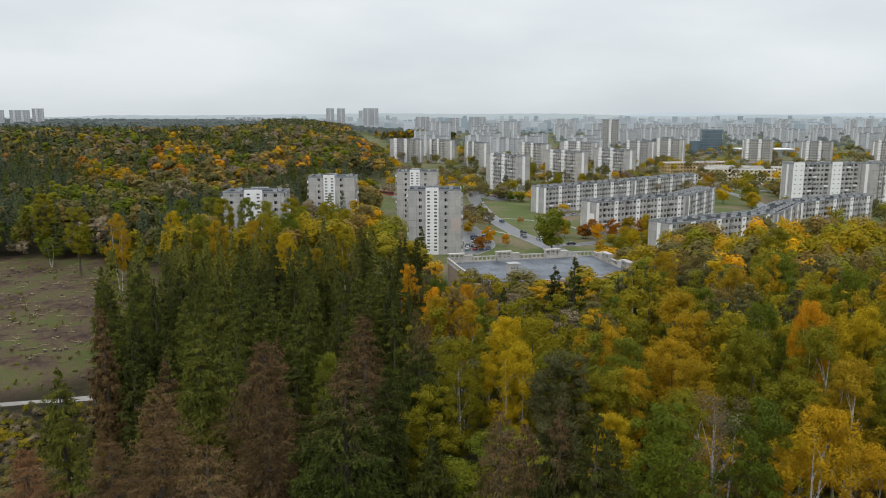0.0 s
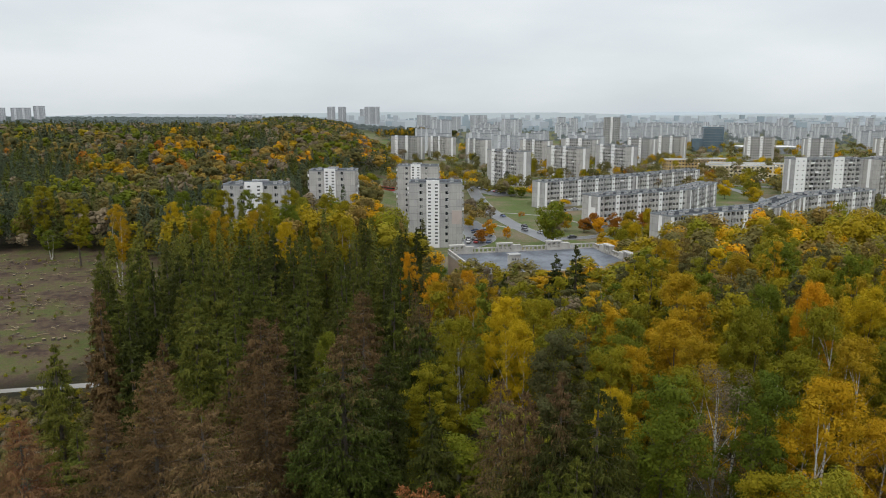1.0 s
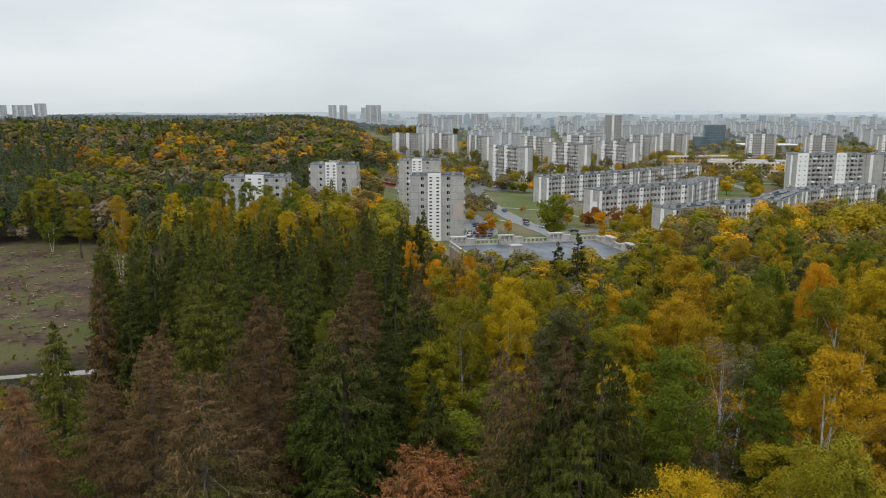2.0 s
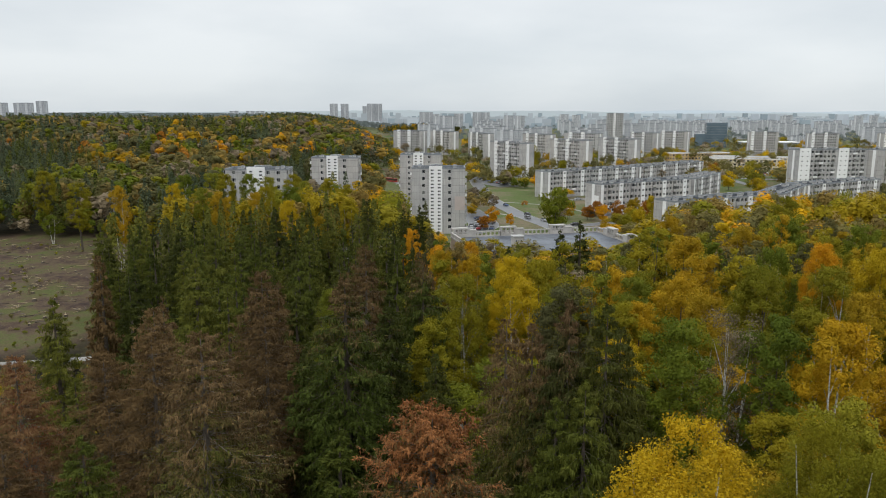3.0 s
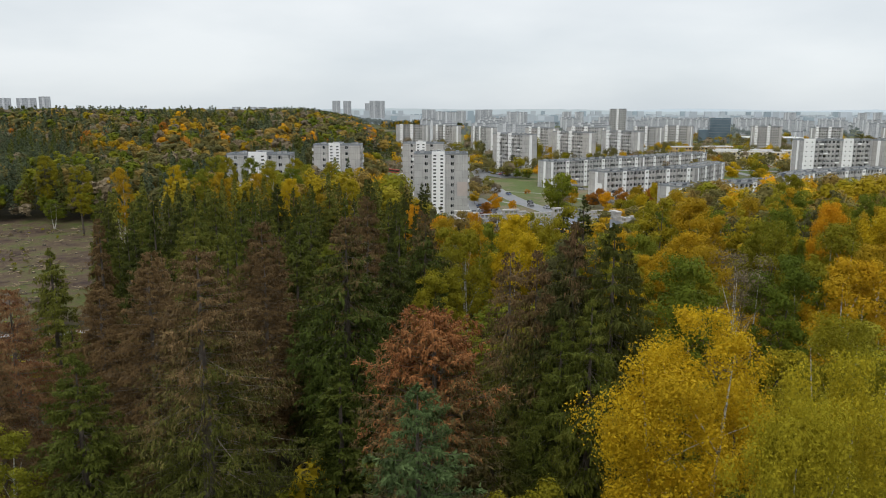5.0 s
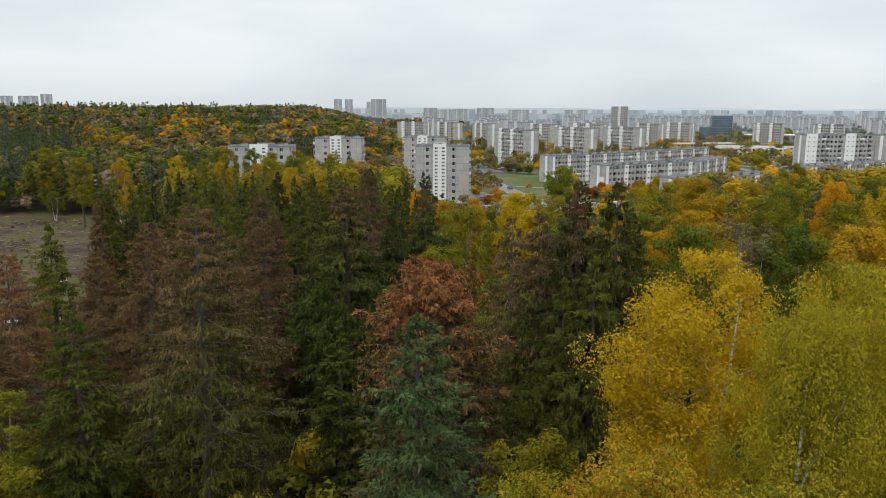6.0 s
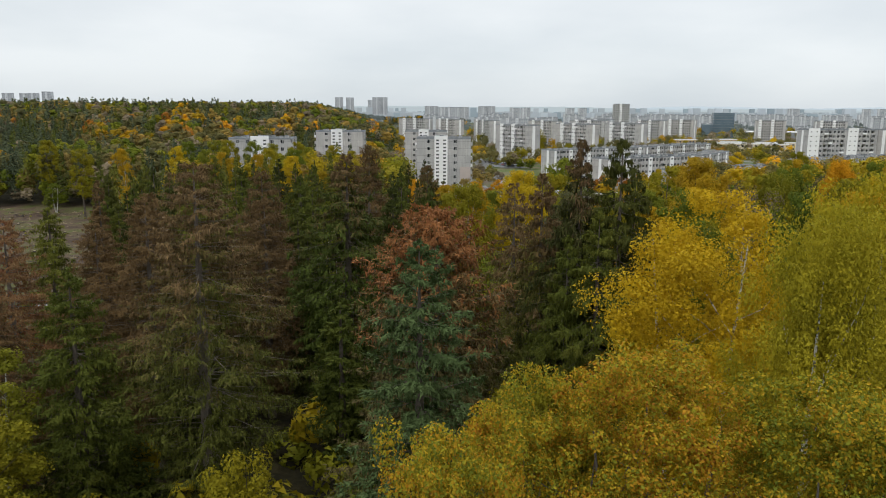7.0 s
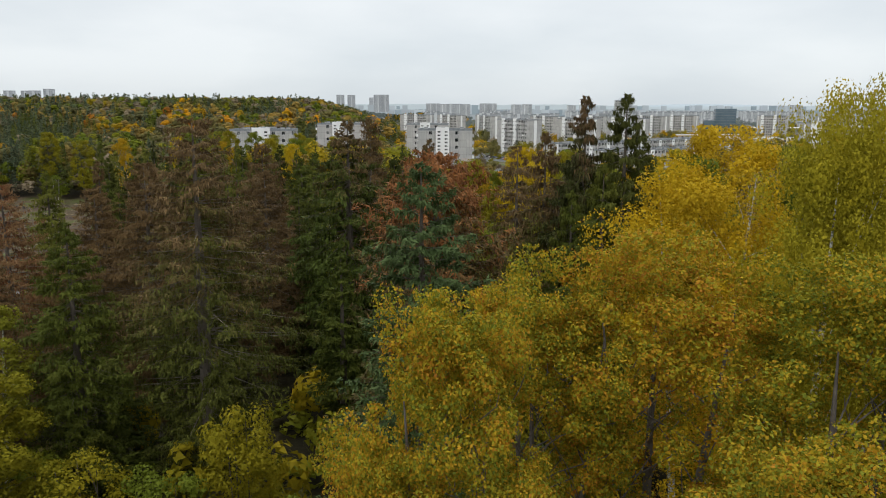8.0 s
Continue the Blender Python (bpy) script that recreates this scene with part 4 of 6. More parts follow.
def spruce(seed, h, r, whorls, per, sprays, size, low=0.12, droop=0.45, gaps=0.1, limbs=False, bark="bark", power=0.62, thin=0.13, reach=0.45, hang=0.3, lift=0.0):
    """Crown and trunk meshes of a spruce: whorls of sagging boughs hung with needle sprays."""
    g = np.random.default_rng(seed)
    T = Faces()
    stick(T, (0, 0, -0.6), (0, 0, h * 0.5), 0.018 * h, 0.011 * h, 8, bark)
    stick(T, (0, 0, h * 0.5), (0, 0, h * 0.985), 0.011 * h, 0.02, 7, bark)
    lean = g.uniform(0, 2 * math.pi)
    lop = g.uniform(0.0, 0.18)
    tris, tint = [], []
    total = whorls * per
    for i in range(total):
        if g.random() < gaps:
            continue
        tier = i // per
        f = low + (1 - low) * (tier + 0.5 + 0.22 * math.sin(1.9 * tier)) / whorls + g.normal(0, 0.42) / whorls
        f = min(f, 0.995)
        z = h * f
        swell = 1 + 0.14 * math.sin(9.0 * f + seed) + g.normal(0, 0.10)
        env = r * min(1.0, 0.6 + 1.6 * (f - low)) * min(1.0, (1 - f) / reach) ** power * swell + 0.10
        az = i * 2.399963 + g.normal(0, 0.45)
        L = env * g.uniform(0.6, 1.15) * (1 + lop * math.cos(az - lean))
        d = np.array([math.cos(az), math.sin(az), 0.0])
        p = np.array([-d[1], d[0], 0.0])
        k = max(4, int(sprays * (0.3 + 0.7 * L / r)))
        s = np.sqrt(g.uniform(0.03, 1.0, k))
        dr = droop * g.uniform(0.5, 1.3)
        rise = 1.6 * max(f - 0.74, 0) + lift

        def bough(q):
            return d[None] * (L * q)[:, None] + np.array([0, 0, 1.0])[None] * (z + L * (rise * q - dr * q ** 1.2 + 0.45 * dr * q ** 3))[:, None]

        # side branchlets leave the bough alternately; needle sprays cling to them or hang below
        nb = 8
        s0 = g.uniform(0.22, 0.92, nb)
        ang = g.uniform(0.55, 1.05, nb)
        flip = np.where(np.arange(nb) % 2, 1.0, -1.0)
        sub = d[None] * np.cos(ang)[:, None] + p[None] * (flip * np.sin(ang))[:, None]
        sub_len = 0.46 * L * (1.2 - s0) * g.uniform(0.6, 1.25, nb)
        j = g.integers(-3, nb, k)
        main = (j < 0)[:, None]
        u = np.sqrt(g.uniform(0.0, 1.0, k))
        out = sub[j] * (sub_len[j] * u)[:, None] - np.array([0, 0, 1.0])[None] * (0.32 * sub_len[j] * u ** 1.4)[:, None]
        c = np.where(main, bough(s), bough(s0[j]) + out) + g.normal(0, 0.045 * (0.4 + L / r), (k, 3))
        hangs = (g.random(k) < hang)[:, None]
        along = np.where(main, d[None], sub[j])
        flat = along * g.uniform(0.5, 1.0, k)[:, None] + g.normal(0, 0.40, (k, 3)) - np.array([0, 0, 1.0])[None] * g.uniform(-0.1, 0.5, k)[:, None]
        down = along * g.uniform(0.0, 0.45, k)[:, None] + g.normal(0, 0.18, (k, 3)) - np.array([0, 0, 1.0])[None]
        dirn = unit(np.where(hangs, down, flat))
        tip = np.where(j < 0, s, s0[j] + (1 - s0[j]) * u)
        ln = size * g.uniform(0.5, 1.4, k) * np.where(hangs[:, 0], 1.3, 0.95) * (1.25 - 0.5 * tip) * (0.5 + 0.5 * min(1, L / (0.5 * r)))
        nrm = d[None] * 0.6 + np.array([0, 0, 0.7])[None] + g.normal(0, 0.45, (k, 3))
        wv = unit(np.cross(dirn, nrm)) * (ln * thin)[:, None]
        tris.append(np.stack([c - wv, c + wv, c + dirn * ln[:, None]], 1))
        # needle tips paler, and a darkening toward the stem put into the colour
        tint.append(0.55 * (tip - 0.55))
        if limbs and f < 0.93:
            q = bough(np.array([0.0, 0.45, 0.82]))
            stick(T, q[0], q[1], 0.006 * L + 0.010, 0.004 * L + 0.006, 3, bark)
            stick(T, q[1], q[2], 0.004 * L + 0.006, 0.004, 3, bark)
    crown = mesh_np("crown", np.concatenate(tris).reshape(-1, 3), 3)
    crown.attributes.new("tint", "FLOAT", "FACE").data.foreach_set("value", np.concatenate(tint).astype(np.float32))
    return crown, T.mesh("trunk")


def broadleaf(seed, h, r, clumps, leaves, size, base=0.35, bark="bark", spread=0.30, limbs=14, hang=0.0, forks=1, droop_leaf=0.3, fine=False, limb=0.7, lobes=13, rough=0.26, sprigs=0.0):
    """Crown and trunk meshes of a broad-leaved tree: limbs that carry uneven clumps of leaves."""
    g = np.random.default_rng(seed)
    zc, hz = h * (base + 1) / 2, h * (1 - base) / 2
    # the crown is a heap of lobes, each a shell of leaf clumps
    up = 1 - 2 * (np.arange(lobes) + 0.5) / lobes
    turn = 2.399963 * np.arange(lobes) + seed
    ring = np.sqrt(1 - up * up)
    ld = unit(np.stack([ring * np.cos(turn), ring * np.sin(turn), up], 1) + g.normal(0, 0.16, (lobes, 3)))
    lc = ld * np.array([r * 0.56, r * 0.56, hz * 0.72]) * (0.75 + 0.25 * g.random((lobes, 1)))
    lr = r * g.uniform(0.34, 0.50, lobes) * (12 / lobes) ** 0.2 * (1 - 0.25 * np.clip(ld[:, 2], 0, 1))
    own = g.integers(0, lobes, clumps)
    sub = unit(g.normal(0, 1, (clumps, 3)) + 0.55 * ld[own] + np.array([0, 0, 0.1]))
    rad = g.uniform(0.2, 1.0, clumps) ** 0.35
    cc = lc[own] + sub * (rad * lr[own])[:, None] * np.array([1, 1, max(0.9, 0.75 * hz / r)])
    cc = cc * np.where(g.random((clumps, 1)) < sprigs, g.uniform(1.05, 1.28, (clumps, 1)), 1.0)
    cc[:, 2] += zc
    rc = spread * r * g.uniform(0.55, 1.15, clumps)
    shell = np.where(g.random((clumps, leaves, 1)) < 0.72, g.uniform(0.78, 1.06, (clumps, leaves, 1)), g.uniform(0.3, 1.25, (clumps, leaves, 1)))
    pts = unit(g.normal(0, 1, (clumps, leaves, 3))) * shell
    pts[:, :, 2] = pts[:, :, 2] * 0.72 - hang * g.uniform(0, 1.0, (clumps, leaves)) ** 2
    c = (cc[:, None] + pts * rc[:, None, None]).reshape(-1, 3)
    zlo = h * base
    cap = np.percentile(c[:, 2], 99.7)
    c[:, 2] = np.where(c[:, 2] > cap, cap - 0.3 * hz * g.random(len(c)), c[:, 2])
    c[:, 2] = zlo + (c[:, 2] - zlo) * (h - zlo) / (np.percentile(c[:, 2], 99.7) - zlo)
    nrm = unit(unit(pts.reshape(-1, 3)) * 0.9 + unit(c - np.array([0, 0, zc - 0.2 * hz])) * 0.35 + np.array([0, 0, 0.2]) + g.normal(0, rough, c.shape))
    a = unit(np.cross(nrm, g.normal(0, 1, c.shape)) + np.array([0, 0, -droop_leaf]))
    b = np.cross(nrm, a)
    s = (size * g.uniform(0.6, 1.3, len(c)))[:, None]
    if fine:
        quads = np.stack([c - a * s * 0.6, c + b * s * 0.38, c + a * s * 0.7, c - b * s * 0.38], 1)
    else:
        quads = np.stack([c - a * s * 0.6 - b * s * 0.3, c + b * s * 0.62, c + a * s * 0.7 - b * s * 0.2], 1)
    T = Faces()
    stems = []
    for k in range(forks):
        ang = 2 * math.pi * k / max(forks, 1) + seed
        off = 0.0 if forks == 1 else r * 0.22
        mid = (math.cos(ang) * off + g.normal(0, 0.03 * r), math.sin(ang) * off + g.normal(0, 0.03 * r), h * (base + 0.18))
        top = (mid[0] * 1.7 + g.normal(0, 0.05 * r), mid[1] * 1.7 + g.normal(0, 0.05 * r), h * 0.93)
        w = 0.011 * h / math.sqrt(forks)
        stick(T, (mid[0] * 0.2, mid[1] * 0.2, -0.6), mid, w * 1.35, w * 0.85, 8, bark)
        stick(T, mid, top, w * 0.85, 0.015, 6, bark)
        stems.append((mid, top))
    order = np.argsort(-rad)[:limbs]
    for n, i in enumerate(order):
        m0, t0 = stems[n % forks]
        f = float(np.clip((cc[i, 2] - m0[2]) / max(t0[2] - m0[2], 0.1) - 0.28, 0.0, 0.85))
        p0 = [m0[k] + (t0[k] - m0[k]) * f for k in range(3)]
        e = cc[i] + g.normal(0, 0.1, 3) * rc[i]
        q = [(p0[k] * 0.55 + e[k] * 0.45) for k in range(3)]
        q[2] += 0.05 * r
        w = 0.0045 * h
        w *= limb
        stick(T, p0, q, w, w * 0.6, 4, bark)
        stick(T, q, e, w * 0.6, 0.012, 4, bark)
        e2 = e + unit(e - np.array([0, 0, zc]))[:] * rc[i] * 0.9
        stick(T, e, e2, 0.014, 0.006, 3, bark)
    return mesh_np("crown", quads.reshape(-1, 3), quads.shape[1]), T.mesh("trunk")


PROTO = {}


def proto(name, h, r, meshes):
    for me in meshes:
        if not me.materials:
            me.materials.append(M["green"])
    PROTO[name] = (h, r, *meshes)


def tree(kind, mat, x, y, top, r, turn, label, name, group="", z=None, category="tree"):
    """A tree of a kind with its tip at height top and crown radius r."""
    h0, r0, crown, trunk = PROTO[kind]
    g = float(ground_z(x, y)) if z is None else z
    root = new(name)
    sx, sz = r / r0, (top - g) / h0
    root.matrix_basis = Matrix.Translation((x, y, g)) @ Matrix.Rotation(turn, 4, "Z")
    tagged(root, label, category, group)
    m = Matrix.Diagonal((sx, sx, sz, 1))
    c = part("crown", crown, root, m)
    c.material_slots[0].link = "OBJECT"
    c.material_slots[0].material = M[mat]
    part("trunk", trunk, root, m)
    return root


for name, seed, sprays, size, reach in (("near", 0, 190, 0.36, 0.42), ("away", 50, 90, 0.52, 0.55)):
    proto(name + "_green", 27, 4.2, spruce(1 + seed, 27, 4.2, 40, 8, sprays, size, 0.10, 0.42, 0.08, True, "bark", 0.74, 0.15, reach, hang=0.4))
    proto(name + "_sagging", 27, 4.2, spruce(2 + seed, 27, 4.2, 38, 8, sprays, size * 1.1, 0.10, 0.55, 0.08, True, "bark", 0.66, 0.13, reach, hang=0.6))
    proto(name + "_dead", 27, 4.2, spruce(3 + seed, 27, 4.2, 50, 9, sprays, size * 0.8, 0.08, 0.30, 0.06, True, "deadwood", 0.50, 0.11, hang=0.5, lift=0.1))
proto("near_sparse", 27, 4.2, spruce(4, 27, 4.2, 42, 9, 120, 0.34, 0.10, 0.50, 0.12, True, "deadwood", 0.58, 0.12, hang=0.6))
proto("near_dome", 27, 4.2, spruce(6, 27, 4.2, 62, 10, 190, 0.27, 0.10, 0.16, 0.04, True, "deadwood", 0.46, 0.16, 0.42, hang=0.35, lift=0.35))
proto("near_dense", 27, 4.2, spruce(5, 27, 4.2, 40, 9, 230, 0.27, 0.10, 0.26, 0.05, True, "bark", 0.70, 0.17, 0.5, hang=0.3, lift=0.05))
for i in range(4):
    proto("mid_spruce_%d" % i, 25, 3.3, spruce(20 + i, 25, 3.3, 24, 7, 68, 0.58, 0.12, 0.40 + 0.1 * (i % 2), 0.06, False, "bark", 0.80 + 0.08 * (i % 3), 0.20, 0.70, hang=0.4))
proto("birch_big", 26, 5.0, broadleaf(7, 26, 5.0, 330, 300, 0.098, 0.34, "birch", 0.16, 20, 1.0, 3, limb=0.3, lobes=30, rough=0.42, sprigs=0.05))
proto("birch_tall", 26, 4.2, broadleaf(8, 26, 4.2, 330, 300, 0.080, 0.32, "birch", 0.17, 20, 1.2, 1, limb=0.3, lobes=28, rough=0.42, sprigs=0.02))
proto("maple_a", 24, 3.4, broadleaf(9, 24, 3.4, 430, 230, 0.066, 0.50, "twig_wood", 0.115, 60, 0.0, 2, 0.0, True, 0.2, 34, 0.7, 0.22))
proto("maple_b", 24, 3.4, broadleaf(10, 24, 3.4, 430, 230, 0.066, 0.50, "twig_wood", 0.115, 60, 0.0, 3, 0.0, True, 0.2, 36, 0.7, 0.22))
for i in range(3):
    proto("fine_leaf_%d" % i, 22, 4.2, broadleaf(60 + i, 22, 4.2, 140, 165, 0.168, 0.20, ("bark", "birch")[i % 2], 0.19, 12, 0.3, 1 + i % 2, limb=0.4, lobes=15 + 2 * i))
    proto("low_leaf_%d" % i, 10, 2.8, broadleaf(65 + i, 10, 2.8, 70, 120, 0.15, 0.10, "bark", 0.28, 10, 0.1, 3))
for i in range(5):
    proto("mid_leaf_%d" % i, 22, 4.0, broadleaf(30 + i, 22, 4.0, 64, 84, 0.29, 0.18 + 0.04 * (i % 3), ("bark", "birch")[i % 2], 0.22, 6, 0.15, 1, limb=0.5, lobes=12))
proto("twigs", 22, 4.0, broadleaf(41, 22, 4.0, 110, 90, 0.13, 0.18, "birch", 0.24, 30, 0.2, 3))
for i in range(3):
    proto("town_%d" % i, 10, 4.0, broadleaf(42 + i, 10, 4.0, 34, 90, 0.42, 0.14, "bark", 0.36, 8, 0.1, 2))

SPR = "tall spruce with sagging green boughs in mixed wood"
DED = "tall spruce dried brown from the top, in mixed wood"
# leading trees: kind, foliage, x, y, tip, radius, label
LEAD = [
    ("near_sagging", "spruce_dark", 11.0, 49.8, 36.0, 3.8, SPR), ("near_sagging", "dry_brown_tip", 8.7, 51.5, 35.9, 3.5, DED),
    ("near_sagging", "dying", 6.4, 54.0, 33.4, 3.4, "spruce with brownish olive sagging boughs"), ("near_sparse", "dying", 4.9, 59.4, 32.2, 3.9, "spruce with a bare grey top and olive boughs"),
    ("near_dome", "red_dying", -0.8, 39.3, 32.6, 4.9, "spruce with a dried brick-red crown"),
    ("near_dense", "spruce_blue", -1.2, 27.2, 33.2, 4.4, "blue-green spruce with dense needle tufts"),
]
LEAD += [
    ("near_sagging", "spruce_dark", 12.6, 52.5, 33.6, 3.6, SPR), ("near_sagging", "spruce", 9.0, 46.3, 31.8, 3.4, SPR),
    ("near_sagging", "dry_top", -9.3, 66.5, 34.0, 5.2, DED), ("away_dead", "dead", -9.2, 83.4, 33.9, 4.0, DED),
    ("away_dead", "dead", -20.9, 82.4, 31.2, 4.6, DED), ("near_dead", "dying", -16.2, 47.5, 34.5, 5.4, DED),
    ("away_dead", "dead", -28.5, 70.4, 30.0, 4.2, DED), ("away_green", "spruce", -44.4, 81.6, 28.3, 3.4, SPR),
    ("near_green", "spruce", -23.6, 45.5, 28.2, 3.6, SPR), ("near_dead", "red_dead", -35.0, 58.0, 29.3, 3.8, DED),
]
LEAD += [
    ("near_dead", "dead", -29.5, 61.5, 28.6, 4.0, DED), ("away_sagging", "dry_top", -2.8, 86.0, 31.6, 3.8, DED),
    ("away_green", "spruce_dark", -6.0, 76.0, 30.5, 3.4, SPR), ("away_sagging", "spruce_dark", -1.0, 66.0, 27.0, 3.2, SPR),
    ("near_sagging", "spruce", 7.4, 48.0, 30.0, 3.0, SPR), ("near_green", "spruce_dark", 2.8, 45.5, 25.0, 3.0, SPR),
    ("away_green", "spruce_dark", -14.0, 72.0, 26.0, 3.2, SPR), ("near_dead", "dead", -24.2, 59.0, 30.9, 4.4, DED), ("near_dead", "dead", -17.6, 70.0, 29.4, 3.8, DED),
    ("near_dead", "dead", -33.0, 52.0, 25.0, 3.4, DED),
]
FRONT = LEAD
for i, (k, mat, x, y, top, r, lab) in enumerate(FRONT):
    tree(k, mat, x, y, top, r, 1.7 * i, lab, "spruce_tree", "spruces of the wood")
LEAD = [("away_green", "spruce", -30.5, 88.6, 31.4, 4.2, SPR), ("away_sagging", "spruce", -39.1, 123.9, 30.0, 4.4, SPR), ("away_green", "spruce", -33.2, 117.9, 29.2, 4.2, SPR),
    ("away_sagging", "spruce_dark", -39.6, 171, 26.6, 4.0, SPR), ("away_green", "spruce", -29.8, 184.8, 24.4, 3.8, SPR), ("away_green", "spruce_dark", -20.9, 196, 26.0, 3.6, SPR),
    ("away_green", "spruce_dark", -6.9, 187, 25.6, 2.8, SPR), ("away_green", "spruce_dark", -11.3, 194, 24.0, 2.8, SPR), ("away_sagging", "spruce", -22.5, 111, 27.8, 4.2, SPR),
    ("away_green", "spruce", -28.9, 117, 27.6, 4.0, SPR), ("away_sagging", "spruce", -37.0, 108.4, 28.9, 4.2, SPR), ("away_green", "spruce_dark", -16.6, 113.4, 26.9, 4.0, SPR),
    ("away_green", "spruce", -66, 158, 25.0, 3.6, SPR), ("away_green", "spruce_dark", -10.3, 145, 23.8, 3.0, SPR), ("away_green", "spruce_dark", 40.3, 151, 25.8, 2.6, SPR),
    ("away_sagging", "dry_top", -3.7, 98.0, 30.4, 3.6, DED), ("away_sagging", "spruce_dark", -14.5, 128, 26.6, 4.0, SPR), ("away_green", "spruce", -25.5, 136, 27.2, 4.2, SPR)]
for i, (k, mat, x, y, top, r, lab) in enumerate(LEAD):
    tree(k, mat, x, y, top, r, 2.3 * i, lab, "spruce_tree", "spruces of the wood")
SPRUCES = FRONT + LEAD
BIR = "birch with white stems and golden-yellow leaves"
MAP = "maple with green leaves turning yellow and rusty"
LEAF = [
    ("birch_big", "birch_gold", 11.3, 33.5, 34.1, 5.2, BIR), ("birch_tall", "birch_lime", 9.9, 21.0, 35.2, 2.9, "slender birch with yellow-green leaves"), ("birch_tall", "birch_lime", 12.0, 22.2, 35.8, 3.2, "slender birch with yellow-green leaves"),
    ("birch_tall", "birch_lime", 15.5, 26.5, 32.8, 4.0, "slender birch with yellow-green leaves"), ("birch_big", "olive", 20.5, 37.0, 33.0, 4.6, BIR),
    ("maple_a", "maple", -0.1, 14.2, 31.9, 2.7, MAP), ("maple_b", "maple", 4.8, 17.6, 32.4, 3.6, MAP), ("maple_b", "maple", 2.0, 17.2, 32.0, 2.8, MAP),
    ("maple_a", "maple", 8.4, 16.0, 32.2, 3.6, MAP), ("maple_b", "maple", 5.6, 11.8, 30.2, 3.2, MAP),
    ("maple_a", "maple", 10.2, 12.2, 30.8, 3.0, MAP), ("maple_a", "maple", -1.3, 12.8, 29.9, 2.0, MAP),
]
M["birch_lime"] = leaf_mat("yellow_green_birch_leaves", [(0.215, 0.200, 0.018), (0.310, 0.265, 0.018), (0.430, 0.325, 0.018)], 0.4, 0.3)
for i, (k, mat, x, y, top, r, lab) in enumerate(LEAF):
    tree(k, mat, x, y, top, r, 2.1 * i, lab, "maple_tree" if "maple" in k else "birch_tree", "broad-leaved trees of the wood")
MIDL = [
    ("yellow", 8.5, 97, 30.0, 4.0), ("yellow", 9.2, 89.6, 28.6, 4.0), ("olive", 19.6, 82.6, 27.5, 4.0), ("gold", 35, 104.5, 31.2, 5.6),
    ("orange", 51.4, 99.7, 31.2, 3.4), ("green", 20.1, 62.5, 31.1, 4.6), ("green", 29.0, 64.5, 30.8, 4.0), ("gold", 33.8, 62.5, 31.0, 4.6),
    ("olive", 38.1, 89.1, 30.3, 4.4), ("gold", 30, 92, 28.5, 4.6), ("olive", 2.1, 91, 28.8, 4.2), ("olive", 12.9, 97, 29.6, 3.8),
    ("yellow", 17.5, 71.5, 26.5, 3.2), ("olive", 27, 78, 26.5, 4.4), ("olive", 54, 84, 30.0, 5.0), ("yellow", 57, 98, 31.0, 4.4),
    ("gold", 50.2, 167, 25.6, 4.2), ("green", 72.8, 158.7, 26.6, 6.4), ("olive", 29.4, 115.7, 25.9, 5.4), ("green", 46.8, 104.2, 29.8, 4.0), ("gold", 30, 84.4, 28.0, 4.0),
    ("olive", 86.6, 190, 27.4, 5.0), ("gold", 46.8, 81.6, 28.8, 4.6), ("green", 73.8, 130.7, 29.0, 4.4), ("gold", 22.5, 85.2, 27.0, 3.6), ("lime", -14.4, 89.5, 27.2, 2.6),
    ("lime", 27.4, 49.3, 29.2, 4.2), ("olive", 62, 118, 29.0, 5.0), ("gold", 58, 142, 27.0, 5.0), ("gold", 24, 101, 27.2, 4.2), ("olive", 42, 128, 26.5, 5.0),
]
COLN = {"brownish": "brownish olive", "lime": "fresh yellow-green", "dull": "dull olive", "yellow": "bright yellow", "olive": "olive-yellow", "gold": "golden-brown", "orange": "bright orange", "green": "still green", "rust": "rusty red", "twig": "mostly bare reddish"}
for i, (mat, x, y, top, r) in enumerate(MIDL):
    tree("fine_leaf_%d" % (i % 3), mat, x, y, top, r, 1.3 * i, "broad-leaved tree with " + COLN[mat] + " autumn leaves", "broadleaf_tree", "broad-leaved trees of the wood")
tree("twigs", "twig", 26.2, 66, 31.0, 4.0, 0.4, "birch with white stems and nearly bare twigs", "birch_tree", "broad-leaved trees of the wood")

EDGE = [(-64, 136, 29.0, 3.4), (-60, 130, 26.5, 3.6), (-56, 137, 27.5, 3.8), (-52, 128, 25.5, 3.6), (-50, 138, 28.0, 4.0), (-46, 132, 27.0, 3.8), (-55, 122, 22.5, 3.4), (-50, 117, 24.0, 3.6), (-44, 122, 26.0, 3.8), (-59, 127, 23.0, 3.2)]
for i, (x, y, top, r) in enumerate(EDGE):
    tree("away_sagging" if i % 2 else "away_green", ("spruce", "spruce_dark")[i % 3 == 1], x, y, top, r, 0.9 * i, "spruce with green drooping boughs beside the felled clearing", "spruce_tree", "spruces of the wood")
LOWL = [
    ("olive", -12, 40, 18.6, 2.6), ("green", -15, 35.5, 17.2, 2.8), ("olive", -20, 38, 17.0, 3.0), ("green", -7.5, 33, 17.0, 2.6),
    ("olive", -3.5, 25, 19.8, 1.8), ("green", -25.5, 41, 15.5, 3.2), ("green", -4.5, 37, 18.0, 2.4), ("olive", -8, 27, 17.2, 2.4), ("olive", -12, 30, 16.0, 2.8),
]
